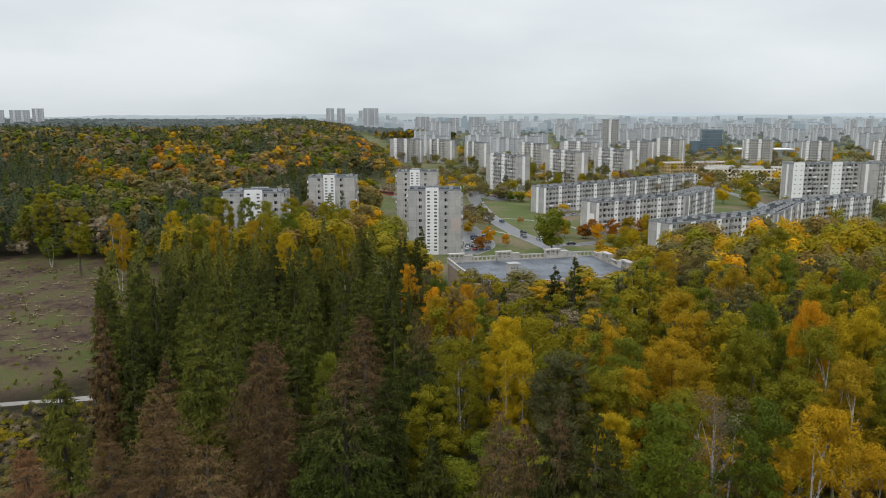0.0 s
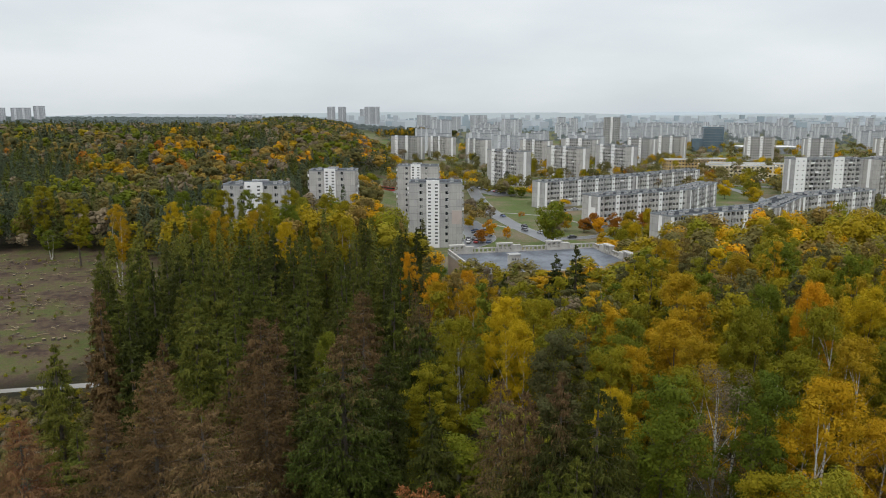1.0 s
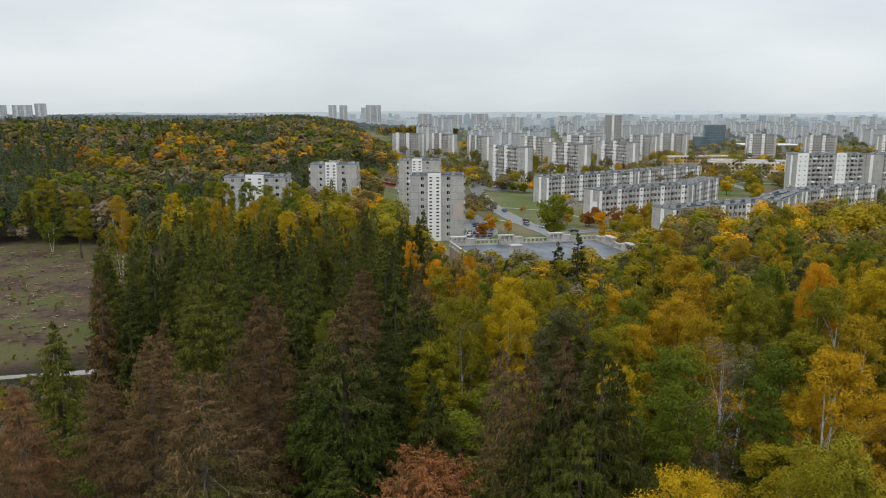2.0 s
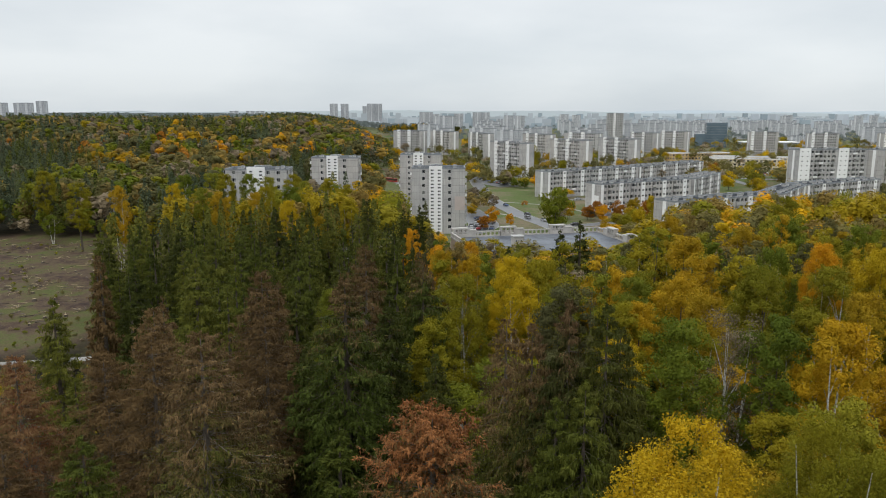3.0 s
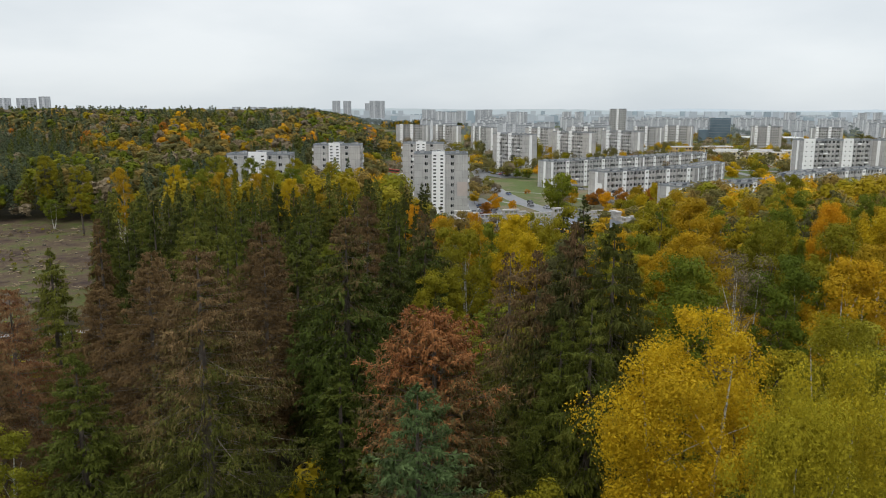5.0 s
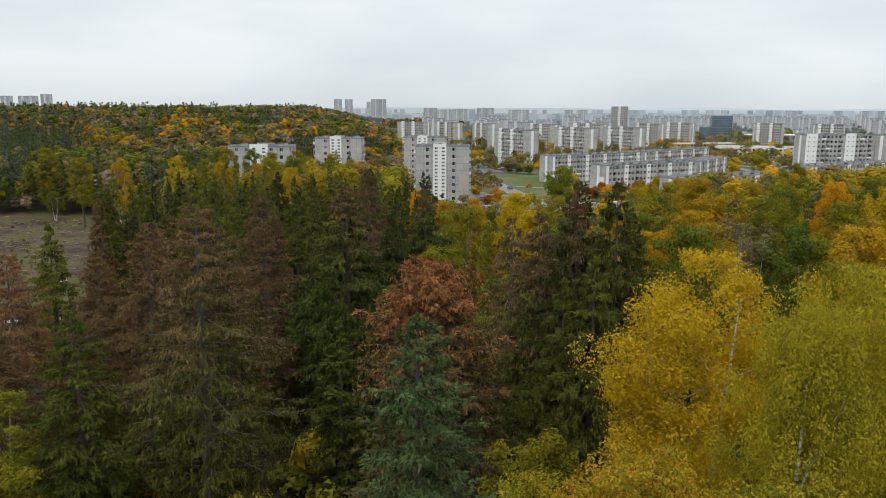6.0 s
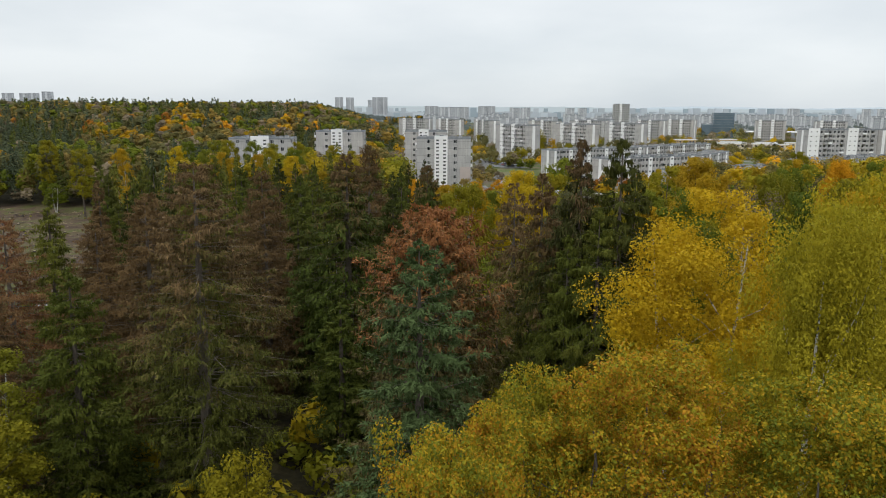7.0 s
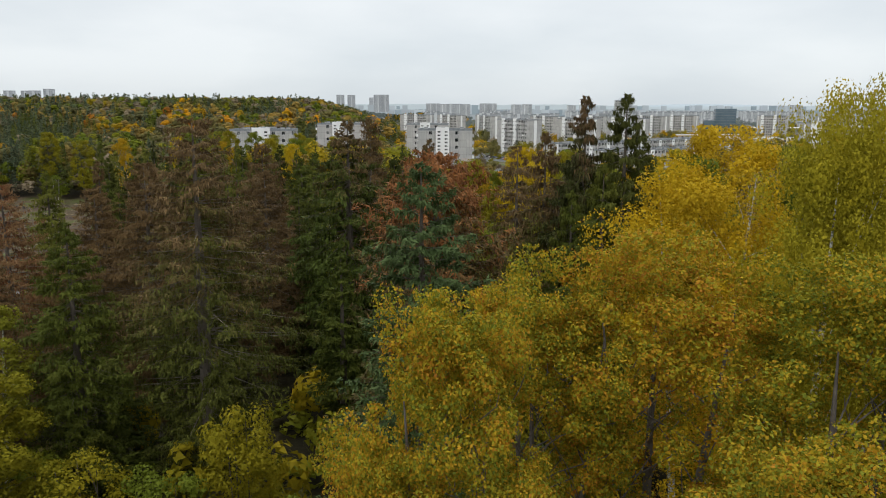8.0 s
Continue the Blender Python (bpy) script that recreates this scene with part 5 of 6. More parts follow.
for i, (mat, x, y, top, r) in enumerate(LOWL):
    tree("low_leaf_%d" % (i % 3), mat, x, y, top, r, 1.1 * i, "young understorey tree with " + COLN[mat] + " leaves", "broadleaf_tree", "understorey trees")

FEAT = [
    ("gold", -1.0, 128, 25.0, 3.8), ("gold", 4.2, 127, 24.4, 3.8), ("orange", -1.8, 140, 23.6, 3.2), ("gold", 8.4, 141, 22.4, 3.6),
    ("green", -94, 268, 26.0, 5.0), ("lime", -86, 272, 26.4, 4.8), ("olive", -79, 266, 26.6, 5.0), ("green", -72, 273, 26.0, 4.8), ("lime", -64, 268, 25.4, 5.0), ("olive", -57, 276, 25.6, 5.0),
    ("lime", -50, 262, 24.4, 4.8), ("olive", -43, 272, 24.6, 5.0), ("olive", -36, 262, 23.2, 5.0), ("brownish", -29, 274, 22.4, 5.0), ("olive", -21, 262, 21.0, 4.6),
    ("yellow", -42.0, 195, 25.6, 4.0), ("gold", -104.6, 235.3, 25.2, 4.2), ("yellow", -86.4, 235.4, 26.0, 4.4), ("gold", -67.6, 222, 25.0, 4.6), ("gold", -59, 229, 24.0, 4.0), ("olive", -133.4, 268, 23.2, 5.4), ("olive", -160.6, 297, 25.0, 5.6), ("olive", -56.4, 233, 25.4, 4.6), ("green", -50, 238, 25.0, 5.0),
    ("gold", -33, 190, 22.0, 4.4), ("green", -151, 281, 9.5, 4.0), ("orange", -8.2, 171, 21.8, 3.0), ("gold", -4.5, 176, 16.5, 4.0),
    ("orange", 4.3, 140, 24.2, 2.8), ("green", -1.3, 155, 22.0, 3.4), ("gold", 1.0, 170, 17.0, 4.0), ("twig", 12.5, 182, 12.0, 4.0), ("twig", 17.5, 180, 12.5, 4.0),
    ("lime", -76, 232, 25.2, 4.4), ("olive", -30, 226, 22.5, 5.0), ("olive", -24, 240, 20.5, 5.0),
]
for i, (mat, x, y, top, r) in enumerate(FEAT):
    tree("fine_leaf_%d" % (i % 3), mat, x, y, top, r, 1.7 * i, "broad-leaved tree with " + COLN[mat] + " leaves at the wood's edge", "broadleaf_tree", "broad-leaved trees of the wood")

taken = [(x, y, r) for mat, x, y, top, r in FEAT] + [(t[2], t[3], t[5]) for t in SPRUCES] + [(t[2], t[3], t[5]) for t in LEAF] + [(t[1], t[2], t[4]) for t in MIDL] + [(26.2, 66, 4)] + [(x, y, r) for x, y, top, r in EDGE]


def canopy(x, y):
    """Height of the wood's tips above datum."""
    c = 29.0 - 4.5 * float(step(105, 240, y))
    s = x / max(y, 30.0)
    low = float(step(-0.075, -0.02, s) * (1 - step(0.20, 0.36, s)))
    c -= 11.0 * low * float(step(125, 215, y))
    c -= 7.0 * float(step(0.05, 0.11, s) * (1 - step(0.20, 0.27, s)) * step(110, 140, y) * (1 - step(165, 200, y)))
    if s > 0.2:
        c -= (2.5 - 10 * (s - 0.25)) * float(step(120, 240, y))
    return c


def wooded(x, y):
    if y < 26 or y > 262 or abs(x) > 0.66 * y + 12:
        return False
    if ((x + 165) / 80) ** 2 + ((y - 215) / 78) ** 2 < 1.02:
        return False
    if y < 44 and -20 < x < 3:
        return False
    if y > 72 and x < (-0.44 + 0.10 * noise.noise((y * 0.09, x * 0.07, 4.0)) - 0.03) * y:
        return False
    if x < -40 and abs(y - (141 + 0.25 * (x + 88))) < 4.5:
        return False
    u, v = math.cos(radians(14)), math.sin(radians(14))
    a, b = (x - 1.5) * u + (y - 241) * v, -(x - 1.5) * v + (y - 241) * u
    if -4 < a < 57 and -37 < b:
        return False
    if x > 60 and y > 250:
        return False
    if -20 < x < 12 and y > 285:
        return False
    return True


rng = random.Random(3)
wood = []
for iy in range(50):
    for ix in range(-66, 66):
        y = 24 + 6.3 * iy + rng.uniform(-2.6, 2.6)
        x = 6.5 * ix + 3.2 * (iy % 2) + rng.uniform(-2.6, 2.6)
        keep = rng.random()
        if not wooded(x, y) or any((x - a) ** 2 + (y - b) ** 2 < (0.75 * r + 1.2) ** 2 for a, b, r in taken):
            continue
        s = x / max(y, 30)
        if y > 100 and keep > 0.45 + 0.55 * float(step(-0.52, -0.44, s)):
            continue
        conifer = float(step(-0.80, -0.52, s) * (1 - step(-0.05, 0.06, s)) * (1 - 0.55 * step(195, 250, y)))
        wood.append((x, y, s, rng.random() < 0.93 * conifer + 0.07, keep))
wood.sort(key=lambda t: t[0] ** 2 + t[1] ** 2)
near_n = 0
FARWOOD = []
for i, (x, y, s, con, keep) in enumerate(wood):
    nz = noise.noise((x * 0.045, y * 0.045, 3.0))
    top = canopy(x, y) + rng.uniform(-4.0, 1.6) - (3.0 if y < 80 else 0)
    if con:
        if keep > 0.74:
            continue
        top -= rng.uniform(0, 5.5)
        dead = y < 120 and rng.random() < (0.30 if s < -0.1 else 0.12)
        mat = ("dead" if rng.random() < 0.7 else "dying") if dead else rng.choice(("spruce", "spruce", "spruce_dark"))
        kind, r = "mid_spruce_%d" % (i % 4), rng.uniform(2.7, 3.7)
    else:
        v = nz + rng.uniform(-0.35, 0.35)
        if s > -0.02:
            mat = "dull" if v < -0.16 else "olive" if v < 0.20 else "gold" if v < 0.40 else "yellow" if v < 0.60 else "orange"
            mat = rng.choice(("green", "lime", "brownish")) if rng.random() < 0.34 else mat
            if y > 140 and s < 0.22:
                mat = rng.choice(("twig", "gold", "olive", "olive", "dull", mat))
        else:
            mat = "olive" if v < 0.0 else "dull" if v < 0.22 else "lime" if v < 0.40 else "brownish" if v < 0.5 else "gold"
            mat = rng.choice(("green", "lime", "brownish")) if rng.random() < 0.3 else mat
        if y < 130 and mat in ("twig", "brownish"):
            mat = "olive"
        kind, r = ("fine_leaf_%d" % (i % 3) if y < 95 else "mid_leaf_%d" % (i % 5)), rng.uniform(3.6, 5.3)
        top -= 1.0
        if keep < 0.22:
            continue
    if near_n < 300:
        near_n += 1
        if con:
            lab = {"dead": "spruce with dry brown needles", "dying": "spruce drying from the top", "spruce": "spruce with green drooping boughs", "spruce_dark": "dark green spruce in dense wood"}[mat]
        else:
            lab = "broad-leaved tree with " + COLN[mat] + " autumn leaves"
        tree(kind, mat, x, y, top, r, rng.uniform(0, 6.3), lab, "spruce_tree" if con else "broadleaf_tree", "spruces of the wood" if con else "broad-leaved trees of the wood")
    else:
        FARWOOD.append((con, mat, x, y, float(ground_z(x, y)), top, r))


# ---- distant woods as one mass of foliage each ----
def lite_spruce(seed, n, k):
    g = np.random.default_rng(seed)
    f = g.uniform(0.12, 1.0, n) ** 0.8
    az = g.uniform(0, 6.283, n)
    rr = np.minimum(1, (1 - f) / 0.8) ** 0.95 * g.uniform(0.3, 1.05, n) * 3.9 + 0.1
    c = np.stack([np.cos(az) * rr, np.sin(az) * rr, 24 * f], 1)
    d = np.stack([np.cos(az), np.sin(az), -g.uniform(0.3, 1.3, n)], 1)
    d = unit(d) * k * (g.uniform(0.7, 1.4, n) * (1.25 - 0.6 * f))[:, None]
    nrm = np.stack([np.cos(az), np.sin(az), np.full(n, 0.5)], 1) + g.normal(0, 0.5, (n, 3))
    w = unit(np.cross(d, nrm)) * 0.33 * k
    return np.stack([c - w, c + w, c + d], 1)


def lite_leaf(seed, k, m, big, zc=14.6, hz=6.2, rough=0.2):
    g = np.random.default_rng(seed)
    dirs = unit(g.normal(0, 1, (k, 3)))
    dirs[:, 2] = np.abs(dirs[:, 2]) * np.where(g.random(k) < 0.8, 1, -1)
    lob = g.uniform(0.8, 1.1)
    cc = dirs * (g.uniform(0.4, 1, (k, 1)) ** 0.40) * np.array([2.6 * lob, 2.6 / lob, hz]) + np.array([0, 0, zc])
    p = unit(g.normal(0, 1, (k, m, 3))) * g.uniform(0.82, 1.05, (k, m, 1)) * g.uniform(1.0, 1.7, (k, 1, 1))
    c = (cc[:, None] + p).reshape(-1, 3)
    nrm = unit(unit(p.reshape(-1, 3)) * 0.8 + unit((c - np.array([0, 0, zc - 0.5 * hz])) * np.array([2.0, 2.0, 1.0])) * 0.5 + g.normal(0, rough, c.shape))
    a = unit(np.cross(nrm, g.normal(0, 1, c.shape)))
    b = np.cross(nrm, a)
    s = big * g.uniform(0.7, 1.2, len(c))[:, None]
    return np.stack([c - a * s * 0.6 - b * s * 0.4, c + b * s * 0.66, c + a * s * 0.65 - b * s * 0.3], 1)


LITE = [[lite_leaf(s, 22, 42, 0.62) for s in range(6)], [lite_spruce(s, 700, 0.75) for s in range(6)]]
LOW = [lite_leaf(s, 11, 24, 0.76, 6.6, 2.6) for s in range(6)]
HALF = [[lite_leaf(s, 20, 24, 0.95, rough=0.12) for s in range(6)], [lite_spruce(s, 420, 0.9) for s in range(6)]]
LITER = [[lite_leaf(s, 13, 22, 1.4, rough=0.06) for s in range(6)], [lite_spruce(s, 110, 1.6) for s in range(6)]]


def forest_mass(name, rows, label, low=False):
    """Many far trees as one object of stuff; rows: conifer, material, x, y, ground, top, radius."""
    mats, chunks, idx, tint = [], [], [], []
    g = np.random.default_rng(8)
    for con, mat, x, y, gz, top, r in rows:
        q = (LITE if 90 < y < 262 else HALF if 262 <= y < 470 else LITER)[int(con)][int(g.integers(6))]
        tall = 24.5 if con else 22.0
        if low and not con:
            q, tall = LOW[int(g.integers(6))], 10.6
        a = g.uniform(0, 6.283)
        R = np.array([[math.cos(a), -math.sin(a), 0], [math.sin(a), math.cos(a), 0], [0, 0, 1]])
        k = r / 3.4
        v = (q @ R.T) * np.array([k, k, (top - gz) / tall]) + np.array([x, y, gz])
        if mat not in mats:
            mats.append(mat)
        chunks.append(v.reshape(-1, 3))
        idx.append(np.full(len(q), mats.index(mat), np.int32))
        tint.append(np.full(len(q), g.uniform(0, 0.7), np.float32))
    me = mesh_np(name, np.concatenate(chunks), 3)
    for k in mats:
        me.materials.append(M[k])
    me.polygons.foreach_set("material_index", np.concatenate(idx))
    me.attributes.new("tint", "FLOAT", "FACE").data.foreach_set("value", np.concatenate(tint))
    return tagged(new(name, me), label, "woodland", kind="stuff")


forest_mass("woodland", FARWOOD, "mixed autumn wood at the edge of the town")

hill = []
rng = random.Random(21)
y = 262.0
while y < 1750:
    gap = 7.4 + 0.006 * max(y - 500, 0)
    x = -0.66 * y - 10
    while x < -0.02 * y:
        x += gap * rng.uniform(0.75, 1.25)
        yy = y + rng.uniform(-0.5, 0.5) * gap
        s = x / yy
        edge = -0.092 if yy < 520 else -0.075 - 0.05 * float(step(700, 1300, yy))
        if s > edge:
            continue
        if yy < 292 and -96 < x < -58 or 283 < yy < 308 and -92 < x < -56 or 335 < yy < 362 and -68 < x < -34:
            continue
        if yy > 335 and yy < 362 and x > -70 or (s > -0.125 and 440 < yy < 580):
            continue
        if ((x + 165) / 80) ** 2 + ((yy - 215) / 78) ** 2 < 1.02:
            continue
        nz = noise.noise((x * 0.016, yy * 0.008, 1.0)) + 0.5 * noise.noise((x * 0.05, yy * 0.03, 5.0))
        con = rng.random() < 0.32 + 1.3 * nz - 0.22 * (yy < 330)
        v = noise.noise((x * 0.03, yy * 0.02, 9.0)) + rng.uniform(-0.42, 0.42)
        mat = rng.choice(("spruce_hill", "spruce_hill", "spruce")) if con else "green" if v < -0.30 else "dull" if v < 0.06 else "twig" if v < 0.22 else "brownish" if v < 0.34 else "olive" if v < 0.40 else "dusky" if v < 0.60 else "gold"
        if not con and (s > edge - 0.04 or 430 < yy < 520) and rng.random() < 0.22:
            mat = rng.choice(("orange", "gold", "dusky", "rust"))
        # past the crest every tree takes one glowing haze colour
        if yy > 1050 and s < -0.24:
            con, mat = False, "haze_trees"
        gz = float(ground_z(x, yy))
        h = rng.uniform(16, 23) if con else rng.uniform(13.5, 20.5)
        if yy < 330:
            h += 2
        hill.append((con, mat, x, yy, gz, gz + h, gap * (rng.uniform(0.36, 0.5) if con else rng.uniform(0.48, 0.66))))
    y += gap * 0.92
for i in range(90):
    a = rng.uniform(0.15, 1.9)
    x, yy = -165 + rng.uniform(80, 92) * math.cos(a), 215 + rng.uniform(78, 92) * math.sin(a)
    gz = float(ground_z(x, yy))
    hill.append((False, rng.choice(("dull", "twig", "brownish", "green", "dull", "olive")), x, yy, gz - 2, gz + rng.uniform(6, 15), rng.uniform(2.4, 4.0)))
for i in range(230):
    a, q = rng.uniform(0, 6.283), math.sqrt(rng.random())
    x, yy = -50 + 78 * q * math.cos(a), 1420 + 60 * q * math.sin(a)
    gz = float(ground_z(x, yy))
    hill.append((rng.random() < 0.75, "spruce_dark" if rng.random() < 0.7 else "gold", x, yy, gz, gz + rng.uniform(13, 19), 4.5))
# trees behind the hill, with haze put into colour and glow
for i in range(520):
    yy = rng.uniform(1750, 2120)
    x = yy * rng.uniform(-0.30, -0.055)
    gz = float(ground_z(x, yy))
    hill.append((False, "haze_trees", x, yy, gz, gz + rng.uniform(11, 19), 7.0))
forest_mass("hill_woodland", hill, "autumn wood with dark spruces over a long hill")

# ---- trees and bushes of the town ----
CITY = [
    ("green", 45.0, 303, 18.5, 7.2), ("orange", 20.0, 322, 8.0, 3.2), ("orange", 27.0, 316, 6.0, 2.0), ("rust", 16.0, 308, 6.0, 3.0),
    ("olive", 20, 395, 9.0, 4.0), ("twig", 14, 388, 10.0, 4.6), ("orange", 57, 452, 12, 5.0), ("rust", 62, 446, 9, 5.0),
    ("gold", 56, 340, 9, 3.6), ("rust", 71, 345, 8, 3.4), ("twig", 66, 338, 6, 3.4), ("gold", 80, 318, 9, 4.2),
    ("yellow", 92, 330, 12, 3.4), ("olive", 84, 300, 10, 4.4), ("rust", 100, 352, 7, 3.2), ("olive", 70, 300, 8, 4.4),
]
CITY2 = [
    ("yellow", 178, 470, 12, 5.4), ("olive", 190, 458, 13, 6), ("yellow", 186, 445, 10, 5), ("gold", 200, 560, 10, 5),
    ("yellow", 166, 350, 14, 3.0), ("olive", 24, 560, 10, 5), ("yellow", -2, 560, 9, 5), ("olive", 10, 590, 12, 6),
    ("olive", 82, 540, 14, 5), ("yellow", 122, 590, 10, 5), ("spruce_dark", 138, 580, 14, 3), ("yellow", 156, 575, 10, 6),
    ("olive", 70, 600, 22, 6), ("olive", 60, 720, 20, 7), ("rust", 215, 600, 9, 5), ("olive", 230, 560, 13, 6),
]
CITY3 = [
    ("rust", 64, 336, 7, 3.4), ("orange", 70, 331, 8, 3.4), ("rust", 78, 338, 9, 3.6), ("gold", 86, 341, 10, 3.6), ("rust", 94, 347, 8, 3.4), ("olive", 78, 308, 9, 4.2),
    ("yellow", 76, 292, 12, 3.6), ("olive", 70, 284, 10, 4.0), ("gold", 62, 288, 8, 3.6), ("twig", 52, 338, 7, 3.0), ("olive", 38, 500, 6, 3.2), ("green", 44, 484, 6, 3.4),
    ("green", 50, 478, 6, 3.4), ("olive", 30, 508, 5, 3.0), ("gold", 12, 350, 6, 3.0), ("twig", 24, 380, 7, 3.4),
]
CITY4 = [("brownish", 16, 356, 9, 4.4), ("dull", 19, 366, 10, 5.0), ("brownish", 12, 376, 9, 4.6), ("rust", 40, 380, 4, 2.0), ("green", 36, 500, 7, 4.0), ("green", 43, 492, 7, 4.2), ("green", 52, 482, 7, 4.4), ("orange", 55, 448, 12, 5.4), ("rust", 61, 442, 10, 4.6), ("gold", 4, 470, 9, 5.0), ("olive", -4, 500, 11, 5.4), ("yellow", 6, 520, 9, 4.6)]
rng = random.Random(91)
for x0, y0, x1, y1, n, hi in ((118, 262, 250, 318, 46, 15), (178, 330, 260, 400, 22, 14), (150, 500, 230, 540, 14, 11), (60, 470, 90, 500, 7, 9), (100, 560, 170, 600, 10, 11), (200, 610, 300, 628, 9, 11), (250, 470, 330, 560, 14, 13), (-6, 480, 14, 640, 12, 10), (60, 640, 190, 700, 14, 12), (250, 660, 340, 760, 16, 13), (60, 392, 150, 436, 8, 8)):
    for k in range(n):
        CITY4.append((rng.choice(("olive", "dull", "gold", "yellow", "green", "brownish", "lime", "rust" if k % 4 == 0 else "olive")), rng.uniform(x0, x1), rng.uniform(y0, y1), hi * rng.uniform(0.65, 1.1), rng.uniform(2.8, 4.6)))
for i, (mat, x, y, h, r) in enumerate(CITY + CITY2 + CITY3):
    con = "spruce" in mat
    tree("mid_spruce_0" if con else "town_%d" % (i % 3), mat, x, y, h, r, 1.9 * i, "dark spruce on the lawn" if con else "town tree with " + COLN[mat] + " autumn leaves", "spruce_tree" if con else "broadleaf_tree", "town trees")
YOUNG = [(25.6, 166, 22.8, 4.4), (29.9, 165, 25.0, 5.2), (38, 190, 14, 2.6), (13.5, 196, 12.5, 1.8), (7.5, 197, 12.5, 2.0), (-2, 190, 15, 2.4), (59, 205, 15, 2.2), (-12, 232, 18, 3), (-7, 244, 20, 3.2)]
for i, (x, y, top, r) in enumerate(YOUNG):
    tree("mid_spruce_%d" % (i % 4), "spruce_dark", x, y, top, r, i, "young dark spruce at the edge of the wood", "spruce_tree", "young spruces")
townwood = [(False, mat, x, y, 0.0, h, r) for mat, x, y, h, r in CITY4]
rng = random.Random(33)
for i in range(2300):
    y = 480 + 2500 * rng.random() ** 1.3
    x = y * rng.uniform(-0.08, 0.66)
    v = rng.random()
    # beyond 1150 m the tree colour is haze with a weak glow
    townwood.append((v < 0.12, "haze_trees" if y > 1150 else "spruce_dark" if v < 0.12 else "dull" if v < 0.62 else "olive" if v < 0.74 else "twig" if v < 0.88 else "gold" if v < 0.96 else "yellow", x, y, 0.0, rng.uniform(7, 15), rng.uniform(3.4, 6.4)))
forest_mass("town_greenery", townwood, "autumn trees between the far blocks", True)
under = []
for i in range(420):
    y = rng.uniform(8, 235)
    x = y * rng.uniform(-0.7, 0.66) + rng.uniform(-8, 8)
    if y > 28 and not wooded(x, y):
        continue
    gz = float(ground_z(x, y))
    under.append((False, rng.choice(("dull", "green", "spruce_dark", "spruce_dark", "olive")), x, y, gz - 1.5, gz + rng.uniform(2.5, 7.0), rng.uniform(1.6, 3.0)))
forest_mass("undergrowth", under, "bushes and saplings under the trees", True)

verge = []
rng = random.Random(44)
for i in range(260):
    y = rng.uniform(104, 139)
    x = -y * rng.uniform(0.47, 0.66)
    gz = float(ground_z(x, y))
    verge.append((False, rng.choice(("olive", "dull", "dull", "dull", "twig")), x, y, gz - 0.4, gz + rng.uniform(0.5, 2.2), rng.uniform(0.5, 1.4)))
forest_mass("verge_scrub", verge, "yellowing tall grass and scrub beside the track", True)

# ---- the felled clearing: stumps, brushwood and tufts ----
def brushwood():
    g = np.random.default_rng(14)
    F = Faces()
    rng = random.Random(15)
    for i in range(900):
        a, b = rng.uniform(0, 6.283), math.sqrt(rng.random())
        x, y = -165 + 78 * b * math.cos(a), 215 + 74 * b * math.sin(a)
        if x < -0.64 * y - 6:
            continue
        z = float(ground_z(x, y)) + 0.1
        n = 1 if rng.random() < 0.8 else 5
        for k in range(n):
            t, ln = rng.uniform(0, 6.283), rng.uniform(0.8, 3.2)
            p = Vector((x + rng.gauss(0, 0.4), y + rng.gauss(0, 0.4), z + 0.15 * k))
            stick(F, p, p + Vector((math.cos(t) * ln, math.sin(t) * ln, rng.uniform(-0.05, 0.25))), 0.10, 0.05, 4, rng.choice(("deadwood", "bark", "pale_wood")))
    tagged(new("brushwood", F.mesh("brushwood")), "scattered brushwood and cut branches on bare soil", "brushwood", kind="stuff")


M["pale_wood"] = plain("fresh_cut_wood", (0.26, 0.20, 0.12), (0.36, 0.28, 0.17), 1.0, 0.9, 6, 0.3, 0.02)
brushwood()


def stump_mesh():
    F = Faces()
    k = 9
    ring = [(math.cos(2 * math.pi * i / k), math.sin(2 * math.pi * i / k)) for i in range(k)]
    for i in range(k):
        c, d = ring[i], ring[(i + 1) % k]
        F.quad([(0.48 * c[0], 0.48 * c[1], -0.3), (0.48 * d[0], 0.48 * d[1], -0.3), (0.34 * d[0], 0.34 * d[1], 0.4), (0.34 * c[0], 0.34 * c[1], 0.4)], "bark")
    F.quad([(0.34 * c[0], 0.34 * c[1], 0.4) for c in ring], "pale_wood")
    return F.mesh("stump")


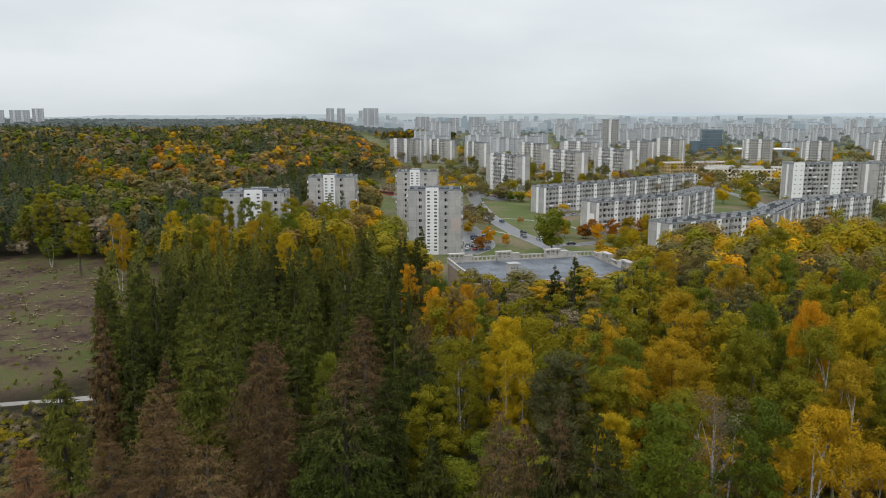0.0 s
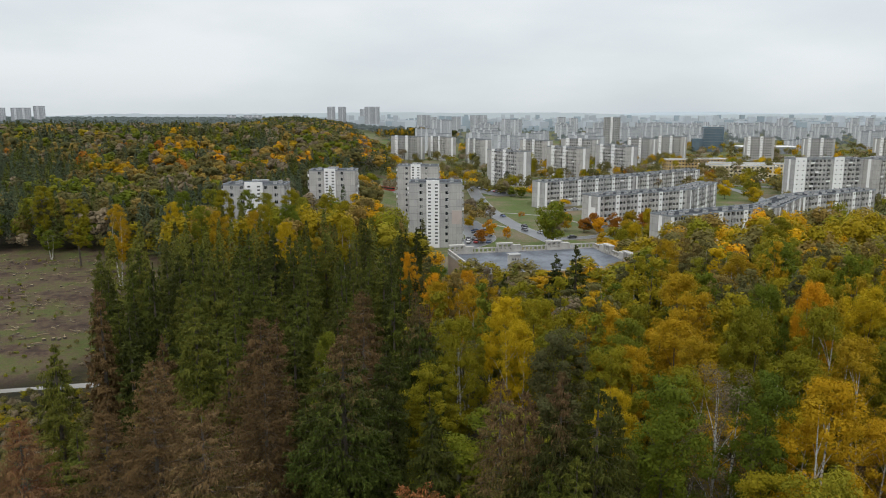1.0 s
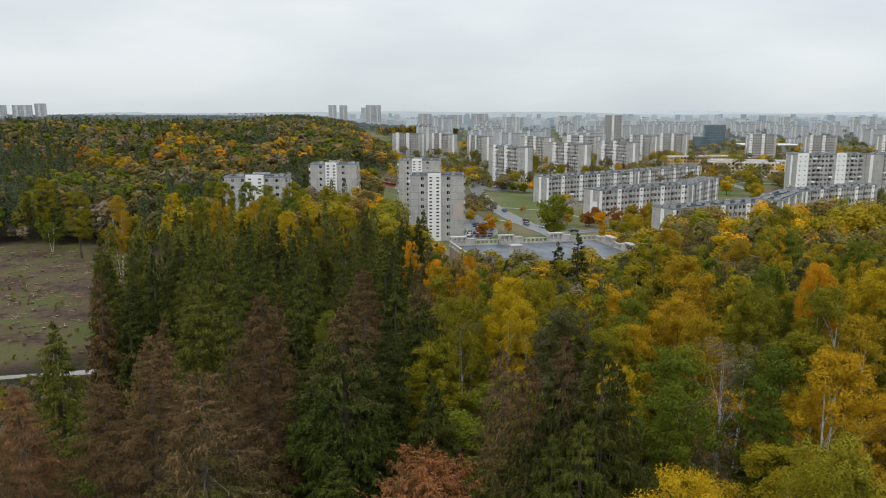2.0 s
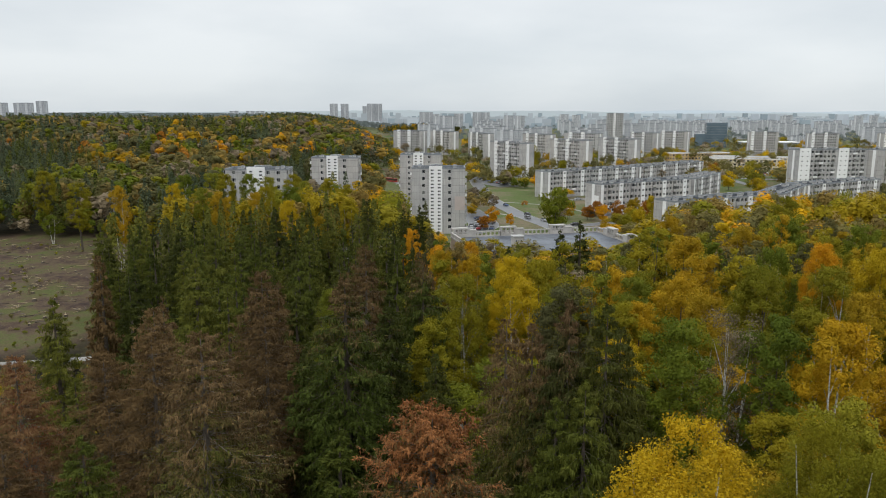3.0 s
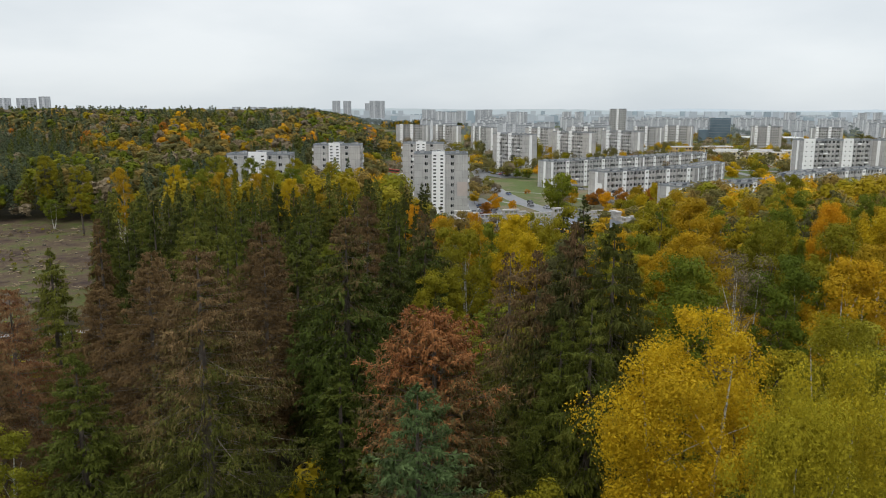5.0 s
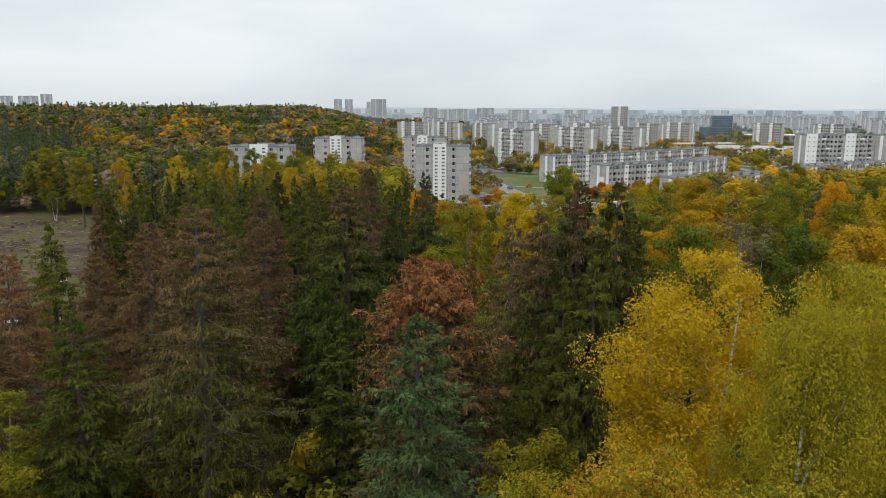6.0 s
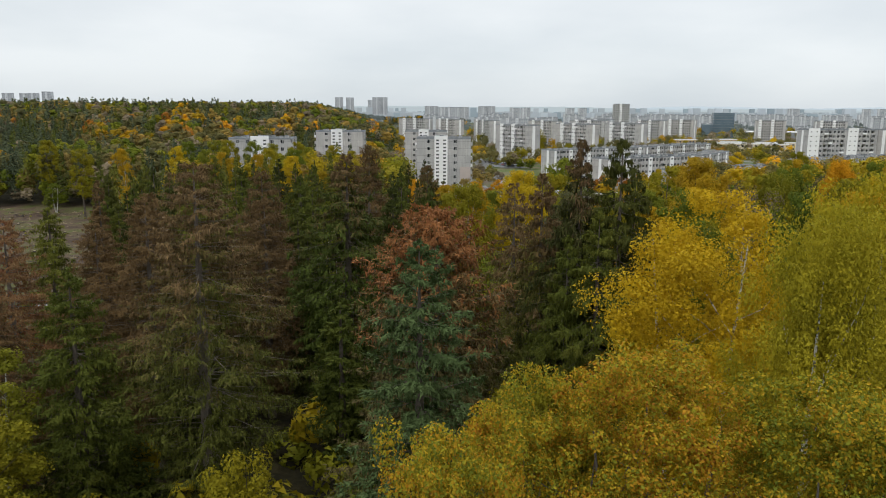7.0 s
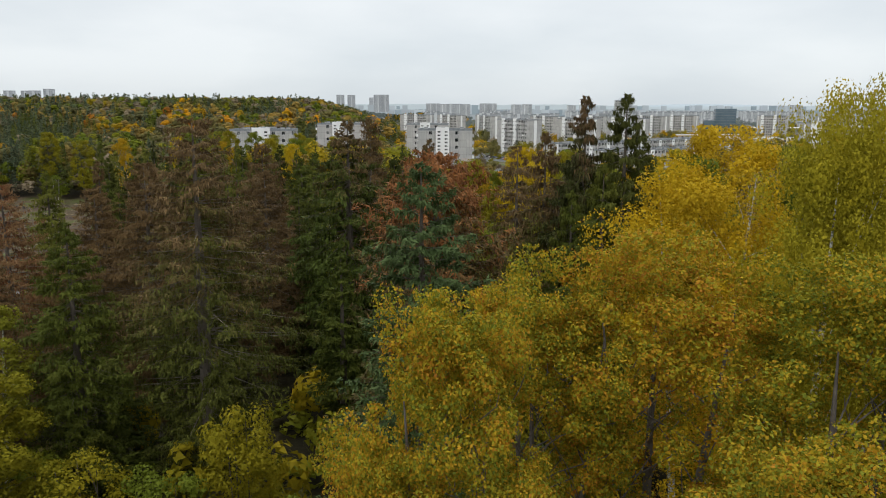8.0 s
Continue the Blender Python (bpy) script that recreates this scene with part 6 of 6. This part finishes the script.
stump_me = stump_mesh()
rng = random.Random(16)
for i in range(70):
    y = rng.uniform(150, 282)
    x = -0.46 * y - rng.uniform(0, 0.17) * y
    if ((x + 165) / 80) ** 2 + ((y - 215) / 78) ** 2 > 0.95:
        continue
    o = new("tree_stump", stump_me)
    o.matrix_basis = pose(x, y, float(ground_z(x, y)), 0, 0, rng.uniform(0, 360)) @ Matrix.Scale(rng.uniform(0.7, 1.4), 4)
    tagged(o, "cut tree stump with a pale top in the clearing", "stump", "stumps in the clearing")
grassy = []
rng = random.Random(17)
for i in range(260):
    y = rng.uniform(150, 285)
    x = -0.44 * y - rng.uniform(0, 0.2) * y
    if noise.noise((x * 0.05, y * 0.05, 7.0)) < 0.02:
        continue
    gz = float(ground_z(x, y))
    grassy.append((False, rng.choice(("dull", "green", "dull", "twig")), x, y, gz - 0.5, gz + rng.uniform(0.4, 1.6), rng.uniform(0.3, 0.8)))
forest_mass("clearing_scrub", grassy, "low scrub and tufts over the felled clearing", True)

# ---- the rim of the town, mist put into its glowing colours ----
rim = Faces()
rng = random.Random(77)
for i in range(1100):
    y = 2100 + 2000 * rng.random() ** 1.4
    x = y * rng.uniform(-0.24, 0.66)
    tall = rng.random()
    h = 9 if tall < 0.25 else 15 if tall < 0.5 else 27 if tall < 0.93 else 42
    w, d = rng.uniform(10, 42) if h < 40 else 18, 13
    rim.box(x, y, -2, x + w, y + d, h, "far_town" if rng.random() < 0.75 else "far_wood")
tagged(new("backdrop_town", rim.mesh("backdrop_town")), "pale distant town with mist put into its colour", "backdrop", kind="structure")


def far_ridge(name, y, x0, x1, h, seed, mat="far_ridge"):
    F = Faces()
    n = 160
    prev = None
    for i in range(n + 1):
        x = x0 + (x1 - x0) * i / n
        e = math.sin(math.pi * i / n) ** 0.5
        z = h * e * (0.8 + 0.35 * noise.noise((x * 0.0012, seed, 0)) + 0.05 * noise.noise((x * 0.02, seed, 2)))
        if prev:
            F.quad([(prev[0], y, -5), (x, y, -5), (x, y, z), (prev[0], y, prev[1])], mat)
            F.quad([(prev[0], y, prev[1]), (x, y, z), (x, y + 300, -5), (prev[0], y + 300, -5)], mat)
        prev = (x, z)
    tagged(new(name, F.mesh(name)), "wooded ridge with mist put into its colour", "backdrop", kind="structure")


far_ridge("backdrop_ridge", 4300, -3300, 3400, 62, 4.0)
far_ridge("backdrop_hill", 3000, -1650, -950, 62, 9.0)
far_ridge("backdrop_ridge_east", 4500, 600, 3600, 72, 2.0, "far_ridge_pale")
